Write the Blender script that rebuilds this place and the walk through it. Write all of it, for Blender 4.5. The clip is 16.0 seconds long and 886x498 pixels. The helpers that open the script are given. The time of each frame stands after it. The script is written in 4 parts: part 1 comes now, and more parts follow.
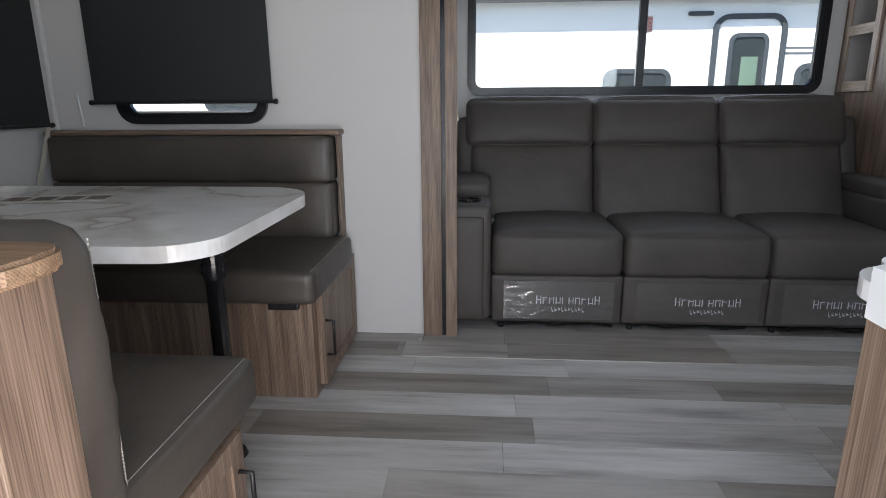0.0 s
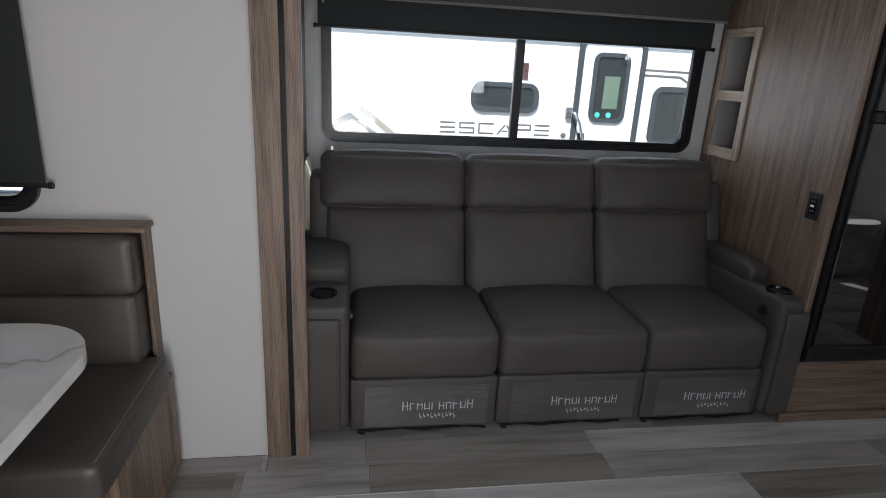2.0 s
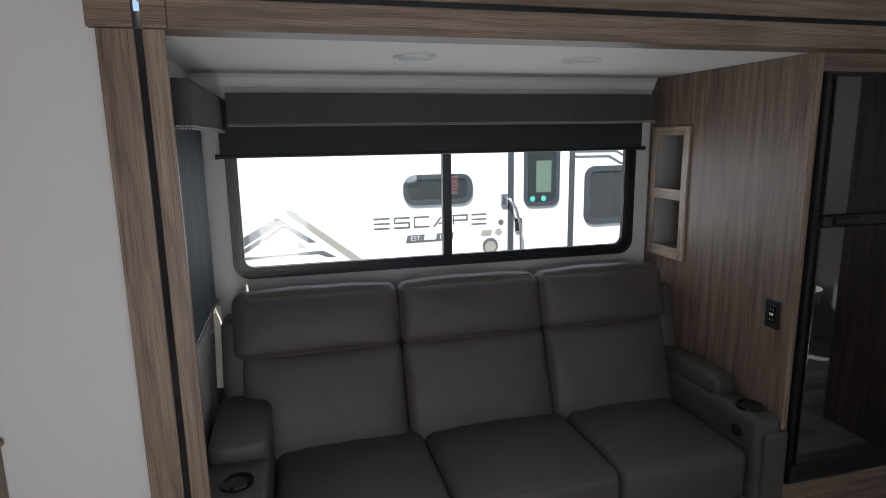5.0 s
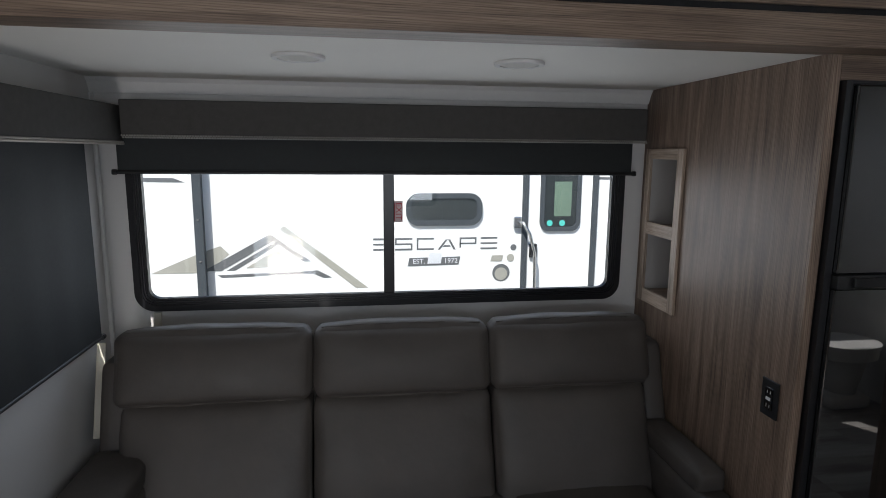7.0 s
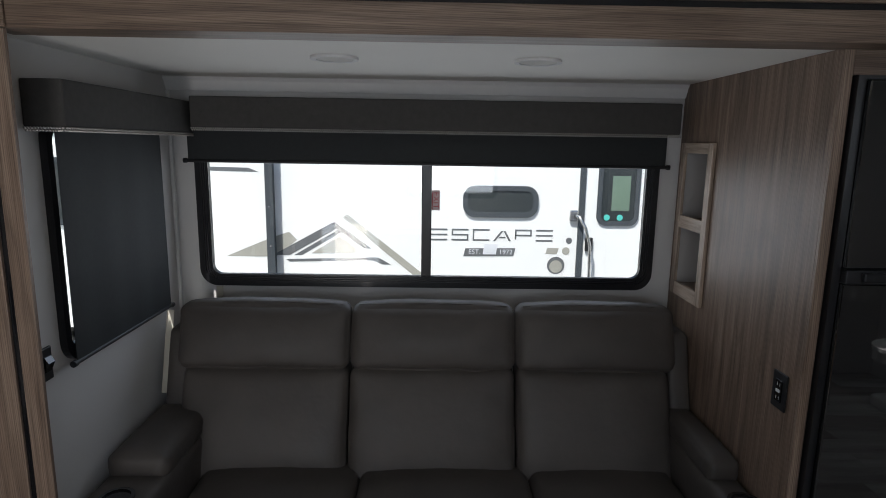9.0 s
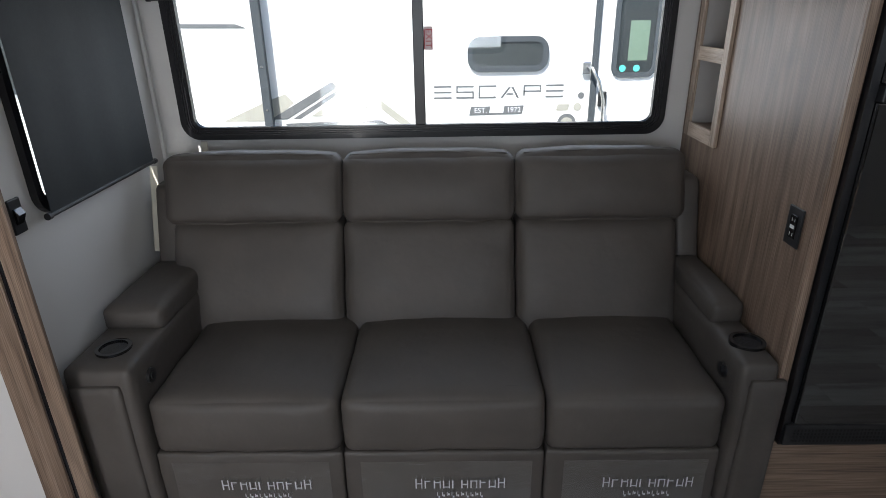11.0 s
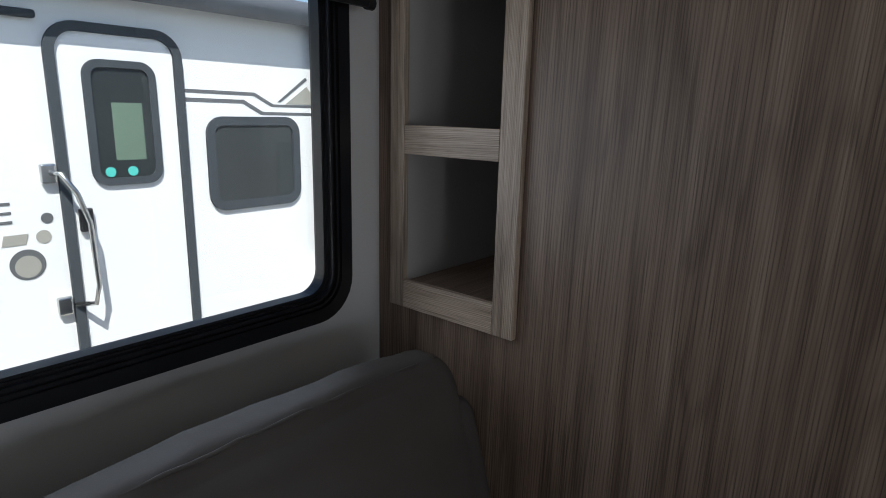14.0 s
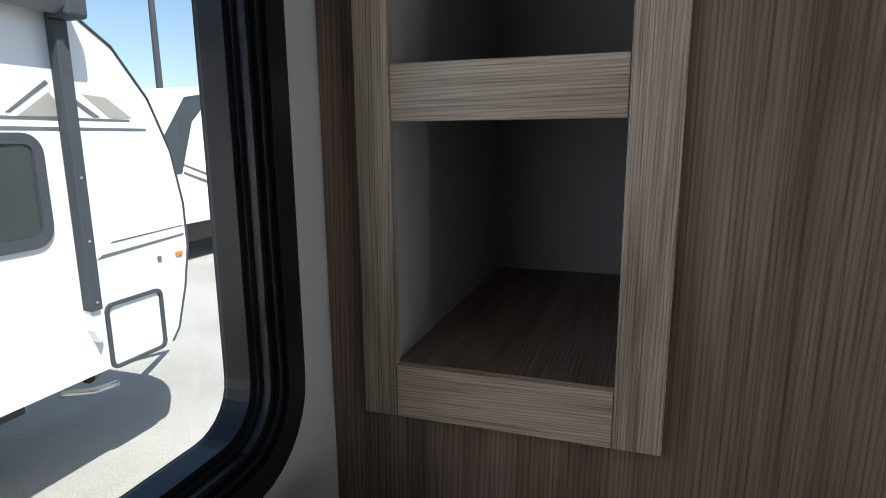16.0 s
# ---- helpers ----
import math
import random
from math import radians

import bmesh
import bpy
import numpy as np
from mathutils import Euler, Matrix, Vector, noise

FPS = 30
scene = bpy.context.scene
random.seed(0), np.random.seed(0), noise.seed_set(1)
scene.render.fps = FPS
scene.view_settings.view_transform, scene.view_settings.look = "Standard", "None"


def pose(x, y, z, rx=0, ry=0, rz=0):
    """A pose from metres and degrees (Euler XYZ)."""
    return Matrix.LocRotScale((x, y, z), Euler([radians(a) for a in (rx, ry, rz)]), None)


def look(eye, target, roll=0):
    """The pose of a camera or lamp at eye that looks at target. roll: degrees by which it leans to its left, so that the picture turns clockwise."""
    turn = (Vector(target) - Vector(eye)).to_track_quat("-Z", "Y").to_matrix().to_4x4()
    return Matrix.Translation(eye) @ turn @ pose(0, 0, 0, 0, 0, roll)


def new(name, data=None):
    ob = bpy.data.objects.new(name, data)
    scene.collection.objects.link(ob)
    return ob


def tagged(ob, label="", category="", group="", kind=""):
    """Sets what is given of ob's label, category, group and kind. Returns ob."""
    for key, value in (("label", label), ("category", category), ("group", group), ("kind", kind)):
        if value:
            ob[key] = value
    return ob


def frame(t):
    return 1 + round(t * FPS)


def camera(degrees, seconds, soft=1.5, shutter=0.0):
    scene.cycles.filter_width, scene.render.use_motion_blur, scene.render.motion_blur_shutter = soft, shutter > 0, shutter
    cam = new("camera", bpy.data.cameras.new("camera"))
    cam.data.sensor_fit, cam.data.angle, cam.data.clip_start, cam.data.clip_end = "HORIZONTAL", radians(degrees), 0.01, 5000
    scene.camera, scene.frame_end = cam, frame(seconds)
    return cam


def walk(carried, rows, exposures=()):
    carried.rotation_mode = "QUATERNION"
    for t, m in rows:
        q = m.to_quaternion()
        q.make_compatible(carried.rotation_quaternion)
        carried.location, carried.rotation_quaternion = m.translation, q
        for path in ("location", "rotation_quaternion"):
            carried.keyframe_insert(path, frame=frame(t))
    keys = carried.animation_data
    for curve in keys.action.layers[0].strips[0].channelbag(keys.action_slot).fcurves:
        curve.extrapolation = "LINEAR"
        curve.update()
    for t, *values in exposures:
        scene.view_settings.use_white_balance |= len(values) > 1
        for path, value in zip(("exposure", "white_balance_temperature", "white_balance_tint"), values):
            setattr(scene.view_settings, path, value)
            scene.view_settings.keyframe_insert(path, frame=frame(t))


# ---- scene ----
cam = camera(74.5, 16.0, soft=0.9)
PATH = [
    (0, (0.427, 0.083, 1.053), (0.279, 2.017, 0.562), -0.4),
    (0.5, (0.397, 0.149, 1.037), (0.2, 2.056, 0.467), 0.2),
    (1, (0.342, 0.311, 1.112), (0.284, 2.239, 0.586), 0.8),
    (1.5, (0.364, 0.46, 1.283), (0.533, 2.366, 0.7), -0.8),
    (2, (0.459, 0.627, 1.476), (0.766, 2.51, 0.877), 3.1),
    (2.5, (0.431, 0.673, 1.591), (0.93, 2.535, 1.058), 2.5),
    (3, (0.357, 0.703, 1.658), (0.957, 2.558, 1.214), 0.6),
    (3.5, (0.379, 0.601, 1.663), (0.945, 2.472, 1.24), 1.4),
    (4, (0.428, 0.537, 1.668), (0.968, 2.422, 1.273), -0.3),
    (4.5, (0.494, 0.653, 1.67), (0.983, 2.559, 1.311), -0.3),
    (4.7, (0.52, 0.783, 1.691), (1.013, 2.685, 1.316), -0.7),
    (6.8, (1.136, 1.289, 1.704), (1.492, 3.226, 1.354), -0.0),
    (7, (1.175, 1.284, 1.712), (1.458, 3.237, 1.383), 0.5),
    (7.5, (1.3, 1.202, 1.725), (1.348, 3.173, 1.39), 0.5),
    (8, (1.318, 1.14, 1.726), (1.35, 3.111, 1.387), 0.5),
    (8.5, (1.321, 1.125, 1.713), (1.382, 3.093, 1.362), 0.4),
    (9, (1.334, 1.124, 1.71), (1.361, 3.092, 1.357), 0.9),
    (9.5, (1.346, 1.153, 1.647), (1.361, 3.077, 1.099), 1.3),
    (9.7, (1.346, 1.165, 1.628), (1.373, 3.057, 0.98), 1.6),
    (11.8, (1.437, 1.365, 1.522), (1.431, 3.201, 0.732), -3.5),
    (12, (1.405, 1.472, 1.502), (1.569, 3.300, 0.697), -3.6),
    (12.5, (1.434, 1.868, 1.495), (2.023, 3.650, 0.802), -4.4),
    (13, (1.476, 2.222, 1.500), (2.307, 3.916, 0.839), -4.7),
    (13.5, (1.572, 2.547, 1.514), (2.779, 4.049, 0.982), -1.1),
    (14, (1.611, 2.839, 1.456), (3.097, 4.096, 0.996), 1.4),
    (14.5, (1.68, 3.074, 1.424), (3.363, 4.058, 0.976), 0.7),
    (15, (1.792, 3.234, 1.382), (3.567, 4.049, 0.952), 1.0),
    (15.5, (1.844, 3.32, 1.369), (3.666, 4.043, 0.971), 0.0),
    (16, (1.873, 3.362, 1.369), (3.732, 3.989, 0.98), -0.5),
]
EXPOSURES = [(0, 1.25, 6050, 11), (1, 1.45, 6050, 9), (1.5, 1.15, 6200, 10), (2, 0.95, 6200, 11), (3, 1.05, 6250, 11), (4.7, 0.85, 6250, 12), (6.8, 0.7, 6250, 12), (9, 0.5, 6250, 12), (9.7, 0.55, 6250, 12), (11.8, 1.75, 6250, 10), (12.5, 1.2, 6350, 9), (13.5, 0.55, 6150, 10), (14.5, 0.55, 6100, 11), (16, 0.8, 6150, 11)]
walk(cam, [(t, look(eye, target, roll)) for t, eye, target, roll in PATH], EXPOSURES)

# ---- world, sun, large lights ----
wd = bpy.data.worlds.new("sky")
wd.use_nodes = True
scene.world = wd
SUN_DIR = Vector((0.48, 0.75, -1.25)).normalized()
sky = wd.node_tree.nodes.new("ShaderNodeTexSky")
sky.sky_type, sky.sun_disc = "NISHITA", False
sky.sun_elevation = math.asin(-SUN_DIR.z)
sky.sun_rotation = math.atan2(-SUN_DIR.x, -SUN_DIR.y)
wd.node_tree.links.new(sky.outputs[0], wd.node_tree.nodes["Background"].inputs[0])
wd.node_tree.nodes["Background"].inputs[1].default_value = 0.10
sun = new("sun", bpy.data.lights.new("sun", "SUN"))
sun.data.energy, sun.data.angle, sun.data.color = 4.6, radians(0.5), (1.0, 0.95, 0.88)
sun.matrix_world = look((0, 0, 8), Vector((0, 0, 8)) + SUN_DIR)


def opening_light(name, eye, target, w, h, watts, col=(0.86, 0.93, 1.0)):
    """Sky light that comes in by an opening."""
    ob = new(name, bpy.data.lights.new(name, "AREA"))
    ob.data.shape, ob.data.size, ob.data.size_y, ob.data.energy, ob.data.color = "RECTANGLE", w, h, watts, col
    ob.matrix_world = look(eye, target)
    return ob


opening_light("entry_light", (0.40, -0.09, 0.95), (0.40, 1.0, 0.95), 0.62, 1.5, 6.0)
opening_light("entry_ground_bounce", (0.40, -0.09, 0.45), (-0.6, 0.85, 0.45), 0.60, 0.8, 6.0, (1.0, 0.86, 0.72))
opening_light("slide_window_light", (1.30, 3.626, 1.375), (1.30, 2.4, 1.45), 1.86, 0.47, 2.1, (0.86, 0.93, 1.0))
# fill lamp added in the unseen kitchen opening, brightens panel and fridge side
opening_light("kitchen_fill_light", (1.50, -0.085, 1.45), (1.50, 1.0, 1.30), 0.9, 0.5, 4)
# fill lamp added to brighten the washroom mirrored in the fridge
opening_light("washroom_fill_light", (3.92, -0.085, 1.79), (4.2, 1.0, 1.0), 0.58, 0.33, 2.5)

# ---- materials ----
def node_mat(name):
    m = bpy.data.materials.new(name)
    m.use_nodes = True
    nt = m.node_tree
    return m, nt, nt.nodes["Principled BSDF"]


def tex_coord(nt, scale=(1, 1, 1), rot=(0, 0, 0), src="Object"):
    tc = nt.nodes.new("ShaderNodeTexCoord")
    mp = nt.nodes.new("ShaderNodeMapping")
    mp.inputs["Scale"].default_value = scale
    mp.inputs["Rotation"].default_value = rot
    nt.links.new(tc.outputs[src], mp.inputs[0])
    return mp.outputs[0]


def noise_node(nt, vec, scale, detail=4.0, rough=0.55):
    n = nt.nodes.new("ShaderNodeTexNoise")
    n.inputs["Scale"].default_value, n.inputs["Detail"].default_value, n.inputs["Roughness"].default_value = scale, detail, rough
    nt.links.new(vec, n.inputs["Vector"])
    return n.outputs["Fac"]


def ramp(nt, fac, stops):
    r = nt.nodes.new("ShaderNodeValToRGB")
    while len(r.color_ramp.elements) < len(stops):
        r.color_ramp.elements.new(0.5)
    for e, (p, c) in zip(r.color_ramp.elements, stops):
        e.position, e.color = p, (*c, 1)
    nt.links.new(fac, r.inputs[0])
    return r.outputs[0]


def mixc(nt, fac, a, b, mode="MIX"):
    n = nt.nodes.new("ShaderNodeMix")
    n.data_type, n.blend_type = "RGBA", mode
    for sock, v in ((n.inputs[0], fac), (n.inputs[6], a), (n.inputs[7], b)):
        if hasattr(v, "links"):
            nt.links.new(v, sock)
        else:
            sock.default_value = v if isinstance(v, (int, float)) else (*v, 1)
    return n.outputs[2]


def bump(nt, bsdf, h, strength, dist=0.002):
    b = nt.nodes.new("ShaderNodeBump")
    b.inputs["Strength"].default_value, b.inputs["Distance"].default_value = strength, dist
    nt.links.new(h, b.inputs["Height"])
    nt.links.new(b.outputs[0], bsdf.inputs["Normal"])


def plain(name, col, rough=0.5, metal=0.0, var=0.08, scale=30, bumps=0.1, spec=0.5):
    m, nt, p = node_mat(name)
    v = tex_coord(nt)
    a = noise_node(nt, v, scale, 5)
    b = noise_node(nt, v, scale * 0.12, 3)
    lo, hi = [c * (1 - var) for c in col], [min(1, c * (1 + var)) for c in col]
    c1 = ramp(nt, a, [(0.3, lo), (0.7, hi)])
    c2 = ramp(nt, b, [(0.3, lo), (0.7, hi)])
    nt.links.new(mixc(nt, 0.5, c1, c2), p.inputs["Base Color"])
    p.inputs["Roughness"].default_value, p.inputs["Metallic"].default_value = rough, metal
    p.inputs["Specular IOR Level"].default_value = spec
    if bumps:
        bump(nt, p, a, bumps, 0.001)
    return m


def wood(name, axis, dark, mid, light, rough=0.45, fine=1.0):
    """Wood-print laminate with the grain along axis (0, 1, 2)."""
    m, nt, p = node_mat(name)
    s = [1.0, 1.0, 1.0]
    s[axis] = 0.045
    v = tex_coord(nt, s)
    base = noise_node(nt, v, 38 * fine, 7, 0.68)
    s2 = [1.0, 1.0, 1.0]
    s2[axis] = 0.12
    v2 = tex_coord(nt, s2)
    figure = nt.nodes.new("ShaderNodeTexWave")
    figure.wave_type = "RINGS"
    figure.rings_direction = "XYZ"[(axis + 1) % 3] if axis != 2 else "Y"
    figure.inputs["Scale"].default_value, figure.inputs["Distortion"].default_value = 7.0, 11.0
    figure.inputs["Detail"].default_value, figure.inputs["Detail Scale"].default_value = 3.0, 1.6
    nt.links.new(v2, figure.inputs["Vector"])
    col = ramp(nt, base, [(0.30, dark), (0.5, mid), (0.72, light)])
    fig = ramp(nt, figure.outputs["Fac"], [(0.0, (0.62, 0.60, 0.58)), (0.16, (0.92, 0.91, 0.90)), (0.5, (1, 1, 1)), (0.85, (1.06, 1.05, 1.04))])
    col = mixc(nt, 0.55, col, fig, "MULTIPLY")
    broad = ramp(nt, noise_node(nt, v2, 4.0, 2), [(0.3, (0.86, 0.86, 0.86)), (0.7, (1.12, 1.10, 1.08))])
    col = mixc(nt, 0.8, col, broad, "MULTIPLY")
    s3 = [1.0, 1.0, 1.0]
    s3[axis] = 0.009
    pores = ramp(nt, noise_node(nt, tex_coord(nt, s3), 420 * fine, 2, 0.5), [(0.37, (0.46, 0.42, 0.39)), (0.47, (1, 1, 1))])
    col = mixc(nt, 0.7, col, pores, "MULTIPLY")
    s4 = [1.0, 1.0, 1.0]
    s4[axis] = 0.03
    lines = nt.nodes.new("ShaderNodeTexWave")
    lines.bands_direction = "DIAGONAL"
    for key, val in (("Scale", 125.0 * fine), ("Distortion", 26.0), ("Detail", 4.0), ("Detail Scale", 0.05), ("Detail Roughness", 0.7)):
        lines.inputs[key].default_value = val
    nt.links.new(tex_coord(nt, s4), lines.inputs["Vector"])
    col = mixc(nt, 0.55, col, ramp(nt, lines.outputs["Fac"], [(0.0, (0.50, 0.46, 0.43)), (0.30, (0.92, 0.91, 0.90)), (0.8, (1.08, 1.07, 1.06))]), "MULTIPLY")
    nt.links.new(col, p.inputs["Base Color"])
    p.inputs["Roughness"].default_value = rough
    bump(nt, p, lines.outputs["Fac"], 0.10, 0.0008)
    return m


def plank_mat():
    m, nt, p = node_mat("vinyl_plank")
    info = nt.nodes.new("ShaderNodeObjectInfo")
    tc = nt.nodes.new("ShaderNodeTexCoord")
    mp = nt.nodes.new("ShaderNodeMapping")
    mp.inputs["Scale"].default_value = (0.10, 1, 1)
    nt.links.new(tc.outputs["Object"], mp.inputs[0])
    off = nt.nodes.new("ShaderNodeMath")
    off.operation = "MULTIPLY"
    off.inputs[1].default_value = 37.0
    nt.links.new(info.outputs["Random"], off.inputs[0])
    nt.links.new(off.outputs[0], mp.inputs["Location"])
    a = noise_node(nt, mp.outputs[0], 14, 6, 0.62)
    b = noise_node(nt, mp.outputs[0], 60, 4, 0.6)
    tone = ramp(nt, info.outputs["Random"], [(0.0, (0.25, 0.225, 0.20)), (0.35, (0.37, 0.35, 0.33)), (0.7, (0.47, 0.46, 0.45)), (1.0, (0.53, 0.525, 0.52))])
    streak = ramp(nt, a, [(0.30, (0.50, 0.48, 0.46)), (0.5, (1, 1, 1)), (0.70, (1.25, 1.26, 1.28))])
    fine = ramp(nt, b, [(0.3, (0.88, 0.87, 0.86)), (0.65, (1.05, 1.05, 1.05))])
    col = mixc(nt, 0.9, tone, streak, "MULTIPLY")
    col = mixc(nt, 0.7, col, fine, "MULTIPLY")
    nt.links.new(col, p.inputs["Base Color"])
    p.inputs["Roughness"].default_value = 0.42
    bump(nt, p, b, 0.10, 0.001)
    return m


def wallpaper(name, col):
    m, nt, p = node_mat(name)
    weave = noise_node(nt, tex_coord(nt, (1, 1, 6)), 190, 3)
    blot = noise_node(nt, tex_coord(nt), 2.2, 3)
    c = mixc(nt, 0.5, ramp(nt, weave, [(0.3, [k * 0.93 for k in col]), (0.7, col)]), ramp(nt, blot, [(0.3, [k * 0.95 for k in col]), (0.7, col)]))
    nt.links.new(c, p.inputs["Base Color"])
    p.inputs["Roughness"].default_value = 0.62
    bump(nt, p, weave, 0.12, 0.0008)
    return m


def leather(name, col, rough=0.5):
    m, nt, p = node_mat(name)
    vo = nt.nodes.new("ShaderNodeTexVoronoi")
    vo.inputs["Scale"].default_value = 420
    nt.links.new(tex_coord(nt), vo.inputs["Vector"])
    big = noise_node(nt, tex_coord(nt), 6, 4)
    nt.links.new(ramp(nt, big, [(0.3, [k * 0.86 for k in col]), (0.7, [k * 1.12 for k in col])]), p.inputs["Base Color"])
    rr = ramp(nt, big, [(0.3, (rough - 0.05,) * 3), (0.7, (rough + 0.07,) * 3)])
    nt.links.new(rr, p.inputs["Roughness"])
    b1 = nt.nodes.new("ShaderNodeBump")
    b1.inputs["Strength"].default_value, b1.inputs["Distance"].default_value = 0.35, 0.012
    nt.links.new(noise_node(nt, tex_coord(nt), 9, 3), b1.inputs["Height"])
    b2 = nt.nodes.new("ShaderNodeBump")
    b2.inputs["Strength"].default_value, b2.inputs["Distance"].default_value = 0.12, 0.0006
    nt.links.new(vo.outputs["Distance"], b2.inputs["Height"])
    nt.links.new(b1.outputs[0], b2.inputs["Normal"])
    nt.links.new(b2.outputs[0], p.inputs["Normal"])
    return m


def marble_mat():
    m, nt, p = node_mat("marble_laminate")
    v = tex_coord(nt)
    warp = noise_node(nt, v, 3.0, 2, 0.45)
    add = nt.nodes.new("ShaderNodeVectorMath")
    add.operation = "MULTIPLY_ADD"
    add.inputs[1].default_value = (1, 1, 1)
    comb = nt.nodes.new("ShaderNodeCombineXYZ")
    nt.links.new(warp, comb.inputs[0])
    nt.links.new(noise_node(nt, tex_coord(nt, (1, 1, 1), (0.6, 0.2, 1.0)), 2.6, 4), comb.inputs[1])
    nt.links.new(v, add.inputs[0])
    nt.links.new(comb.outputs[0], add.inputs[2])
    vein = noise_node(nt, add.outputs[0], 2.4, 2, 0.4)
    c = ramp(nt, vein, [(0.40, (0.78, 0.775, 0.765)), (0.475, (0.64, 0.615, 0.58)), (0.500, (0.50, 0.455, 0.40)), (0.512, (0.70, 0.685, 0.66)), (0.545, (0.80, 0.795, 0.785))])
    cloud = ramp(nt, noise_node(nt, v, 5, 4), [(0.35, (0.82, 0.81, 0.80)), (0.6, (1, 1, 1))])
    nt.links.new(mixc(nt, 0.6, c, cloud, "MULTIPLY"), p.inputs["Base Color"])
    p.inputs["Roughness"].default_value = 0.22
    return m


def glass_mat(name, col=(0.93, 0.97, 0.97), rough=0.0):
    m, nt, p = node_mat(name)
    p.inputs["Base Color"].default_value = (*col, 1)
    p.inputs["Roughness"].default_value = rough
    p.inputs["Transmission Weight"].default_value = 1.0
    p.inputs["IOR"].default_value = 1.45
    return m


def film_mat():
    m, nt, p = node_mat("clear_film")
    nt.nodes.remove(p)
    g, t, mx = nt.nodes.new("ShaderNodeBsdfGlossy"), nt.nodes.new("ShaderNodeBsdfTransparent"), nt.nodes.new("ShaderNodeMixShader")
    g.inputs["Roughness"].default_value = 0.12
    b = nt.nodes.new("ShaderNodeBump")
    b.inputs["Strength"].default_value, b.inputs["Distance"].default_value = 0.6, 0.01
    nt.links.new(noise_node(nt, tex_coord(nt, (1, 1, 2.5)), 14, 3), b.inputs["Height"])
    nt.links.new(b.outputs[0], g.inputs["Normal"])
    mx.inputs[0].default_value = 0.24
    nt.links.new(t.outputs[0], mx.inputs[1])
    nt.links.new(g.outputs[0], mx.inputs[2])
    nt.links.new(mx.outputs[0], nt.nodes["Material Output"].inputs[0])
    return m


def gravel_mat():
    m, nt, p = node_mat("gravel")
    v = tex_coord(nt)
    a, b = noise_node(nt, v, 60, 5, 0.7), noise_node(nt, v, 0.9, 4)
    c = mixc(nt, 0.5, ramp(nt, a, [(0.3, (0.22, 0.205, 0.18)), (0.7, (0.62, 0.59, 0.53))]), ramp(nt, b, [(0.3, (0.30, 0.285, 0.25)), (0.7, (0.56, 0.54, 0.49))]))
    nt.links.new(c, p.inputs["Base Color"])
    p.inputs["Roughness"].default_value = 0.9
    bump(nt, p, a, 0.5, 0.02)
    return m


M_WALL = wallpaper("wall_paper", (0.63, 0.615, 0.60))
M_CEIL = wallpaper("ceiling_vinyl", (0.82, 0.80, 0.75))
M_TRIMW = plain("white_trim", (0.68, 0.67, 0.66), 0.4, var=0.04)
W_D, W_M, W_L = (0.130, 0.088, 0.063), (0.225, 0.160, 0.118), (0.325, 0.245, 0.186)
M_WOODZ = wood("wood_upright_grain", 2, W_D, W_M, W_L)
M_WOODX = wood("wood_lengthwise_grain", 0, W_D, W_M, W_L)
M_FRAMEZ = wood("niche_wood_upright", 2, (0.26, 0.195, 0.147), (0.43, 0.34, 0.265), (0.58, 0.48, 0.385), fine=1.7)
M_FRAMEY = wood("niche_wood_crosswise", 1, (0.26, 0.195, 0.147), (0.43, 0.34, 0.265), (0.58, 0.48, 0.385), fine=1.7)
M_OAKX = wood("cap_wood", 0, (0.20, 0.125, 0.075), (0.32, 0.21, 0.13), (0.42, 0.29, 0.19))
M_PLANK = plank_mat()
M_LEATHER = leather("grey_leather", (0.072, 0.062, 0.055), 0.58)
M_VINYL = leather("grey_vinyl_cushion", (0.066, 0.055, 0.046), 0.45)
M_STITCH = plain("pale_thread", (0.42, 0.40, 0.37), 0.8)
M_FABRIC = plain("charcoal_valance_fabric", (0.060, 0.057, 0.053), 0.9, var=0.2, scale=300, bumps=0.3)
M_SHADE = plain("black_roller_shade", (0.018, 0.021, 0.022), 0.75, var=0.15, scale=400, bumps=0.2)
M_BEAD = plain("silver_beads", (0.42, 0.40, 0.37), 0.35, metal=0.8)
M_BLACK = plain("black_window_frame", (0.010, 0.010, 0.012), 0.30, var=0.2, spec=0.5)
M_BLACKP = plain("black_plastic", (0.014, 0.014, 0.015), 0.4, var=0.2)
M_RUBBER = plain("black_rubber", (0.010, 0.010, 0.012), 0.14, var=0.2)
M_GLOSS = plain("black_glass_door", (0.006, 0.006, 0.007), 0.03, var=0.1, bumps=0, spec=1.0)
M_FRIDGE = plain("black_mirror_glass", (0.006, 0.006, 0.007), 0.02, var=0.1, bumps=0, spec=1.0)
M_FRIDGE.node_tree.nodes["Principled BSDF"].inputs["IOR"].default_value = 1.65
M_CHROME = plain("brushed_steel", (0.55, 0.55, 0.55), 0.25, metal=1.0, var=0.05)
M_GUN = plain("dark_metal", (0.03, 0.03, 0.03), 0.35, metal=0.6)
M_WHITE = plain("white_plastic", (0.75, 0.75, 0.74), 0.35, var=0.03)
M_INK = plain("white_print", (0.62, 0.63, 0.66), 0.6, var=0.03, bumps=0)
M_MARBLE = marble_mat()
M_COUNTER = plain("white_counter", (0.74, 0.74, 0.73), 0.25, var=0.04)
M_GLASS = glass_mat("window_glass", (0.94, 0.985, 0.97))
M_TINT = glass_mat("dark_glass", (0.30, 0.33, 0.34))
M_FILM = film_mat()
M_GRAVEL = gravel_mat()
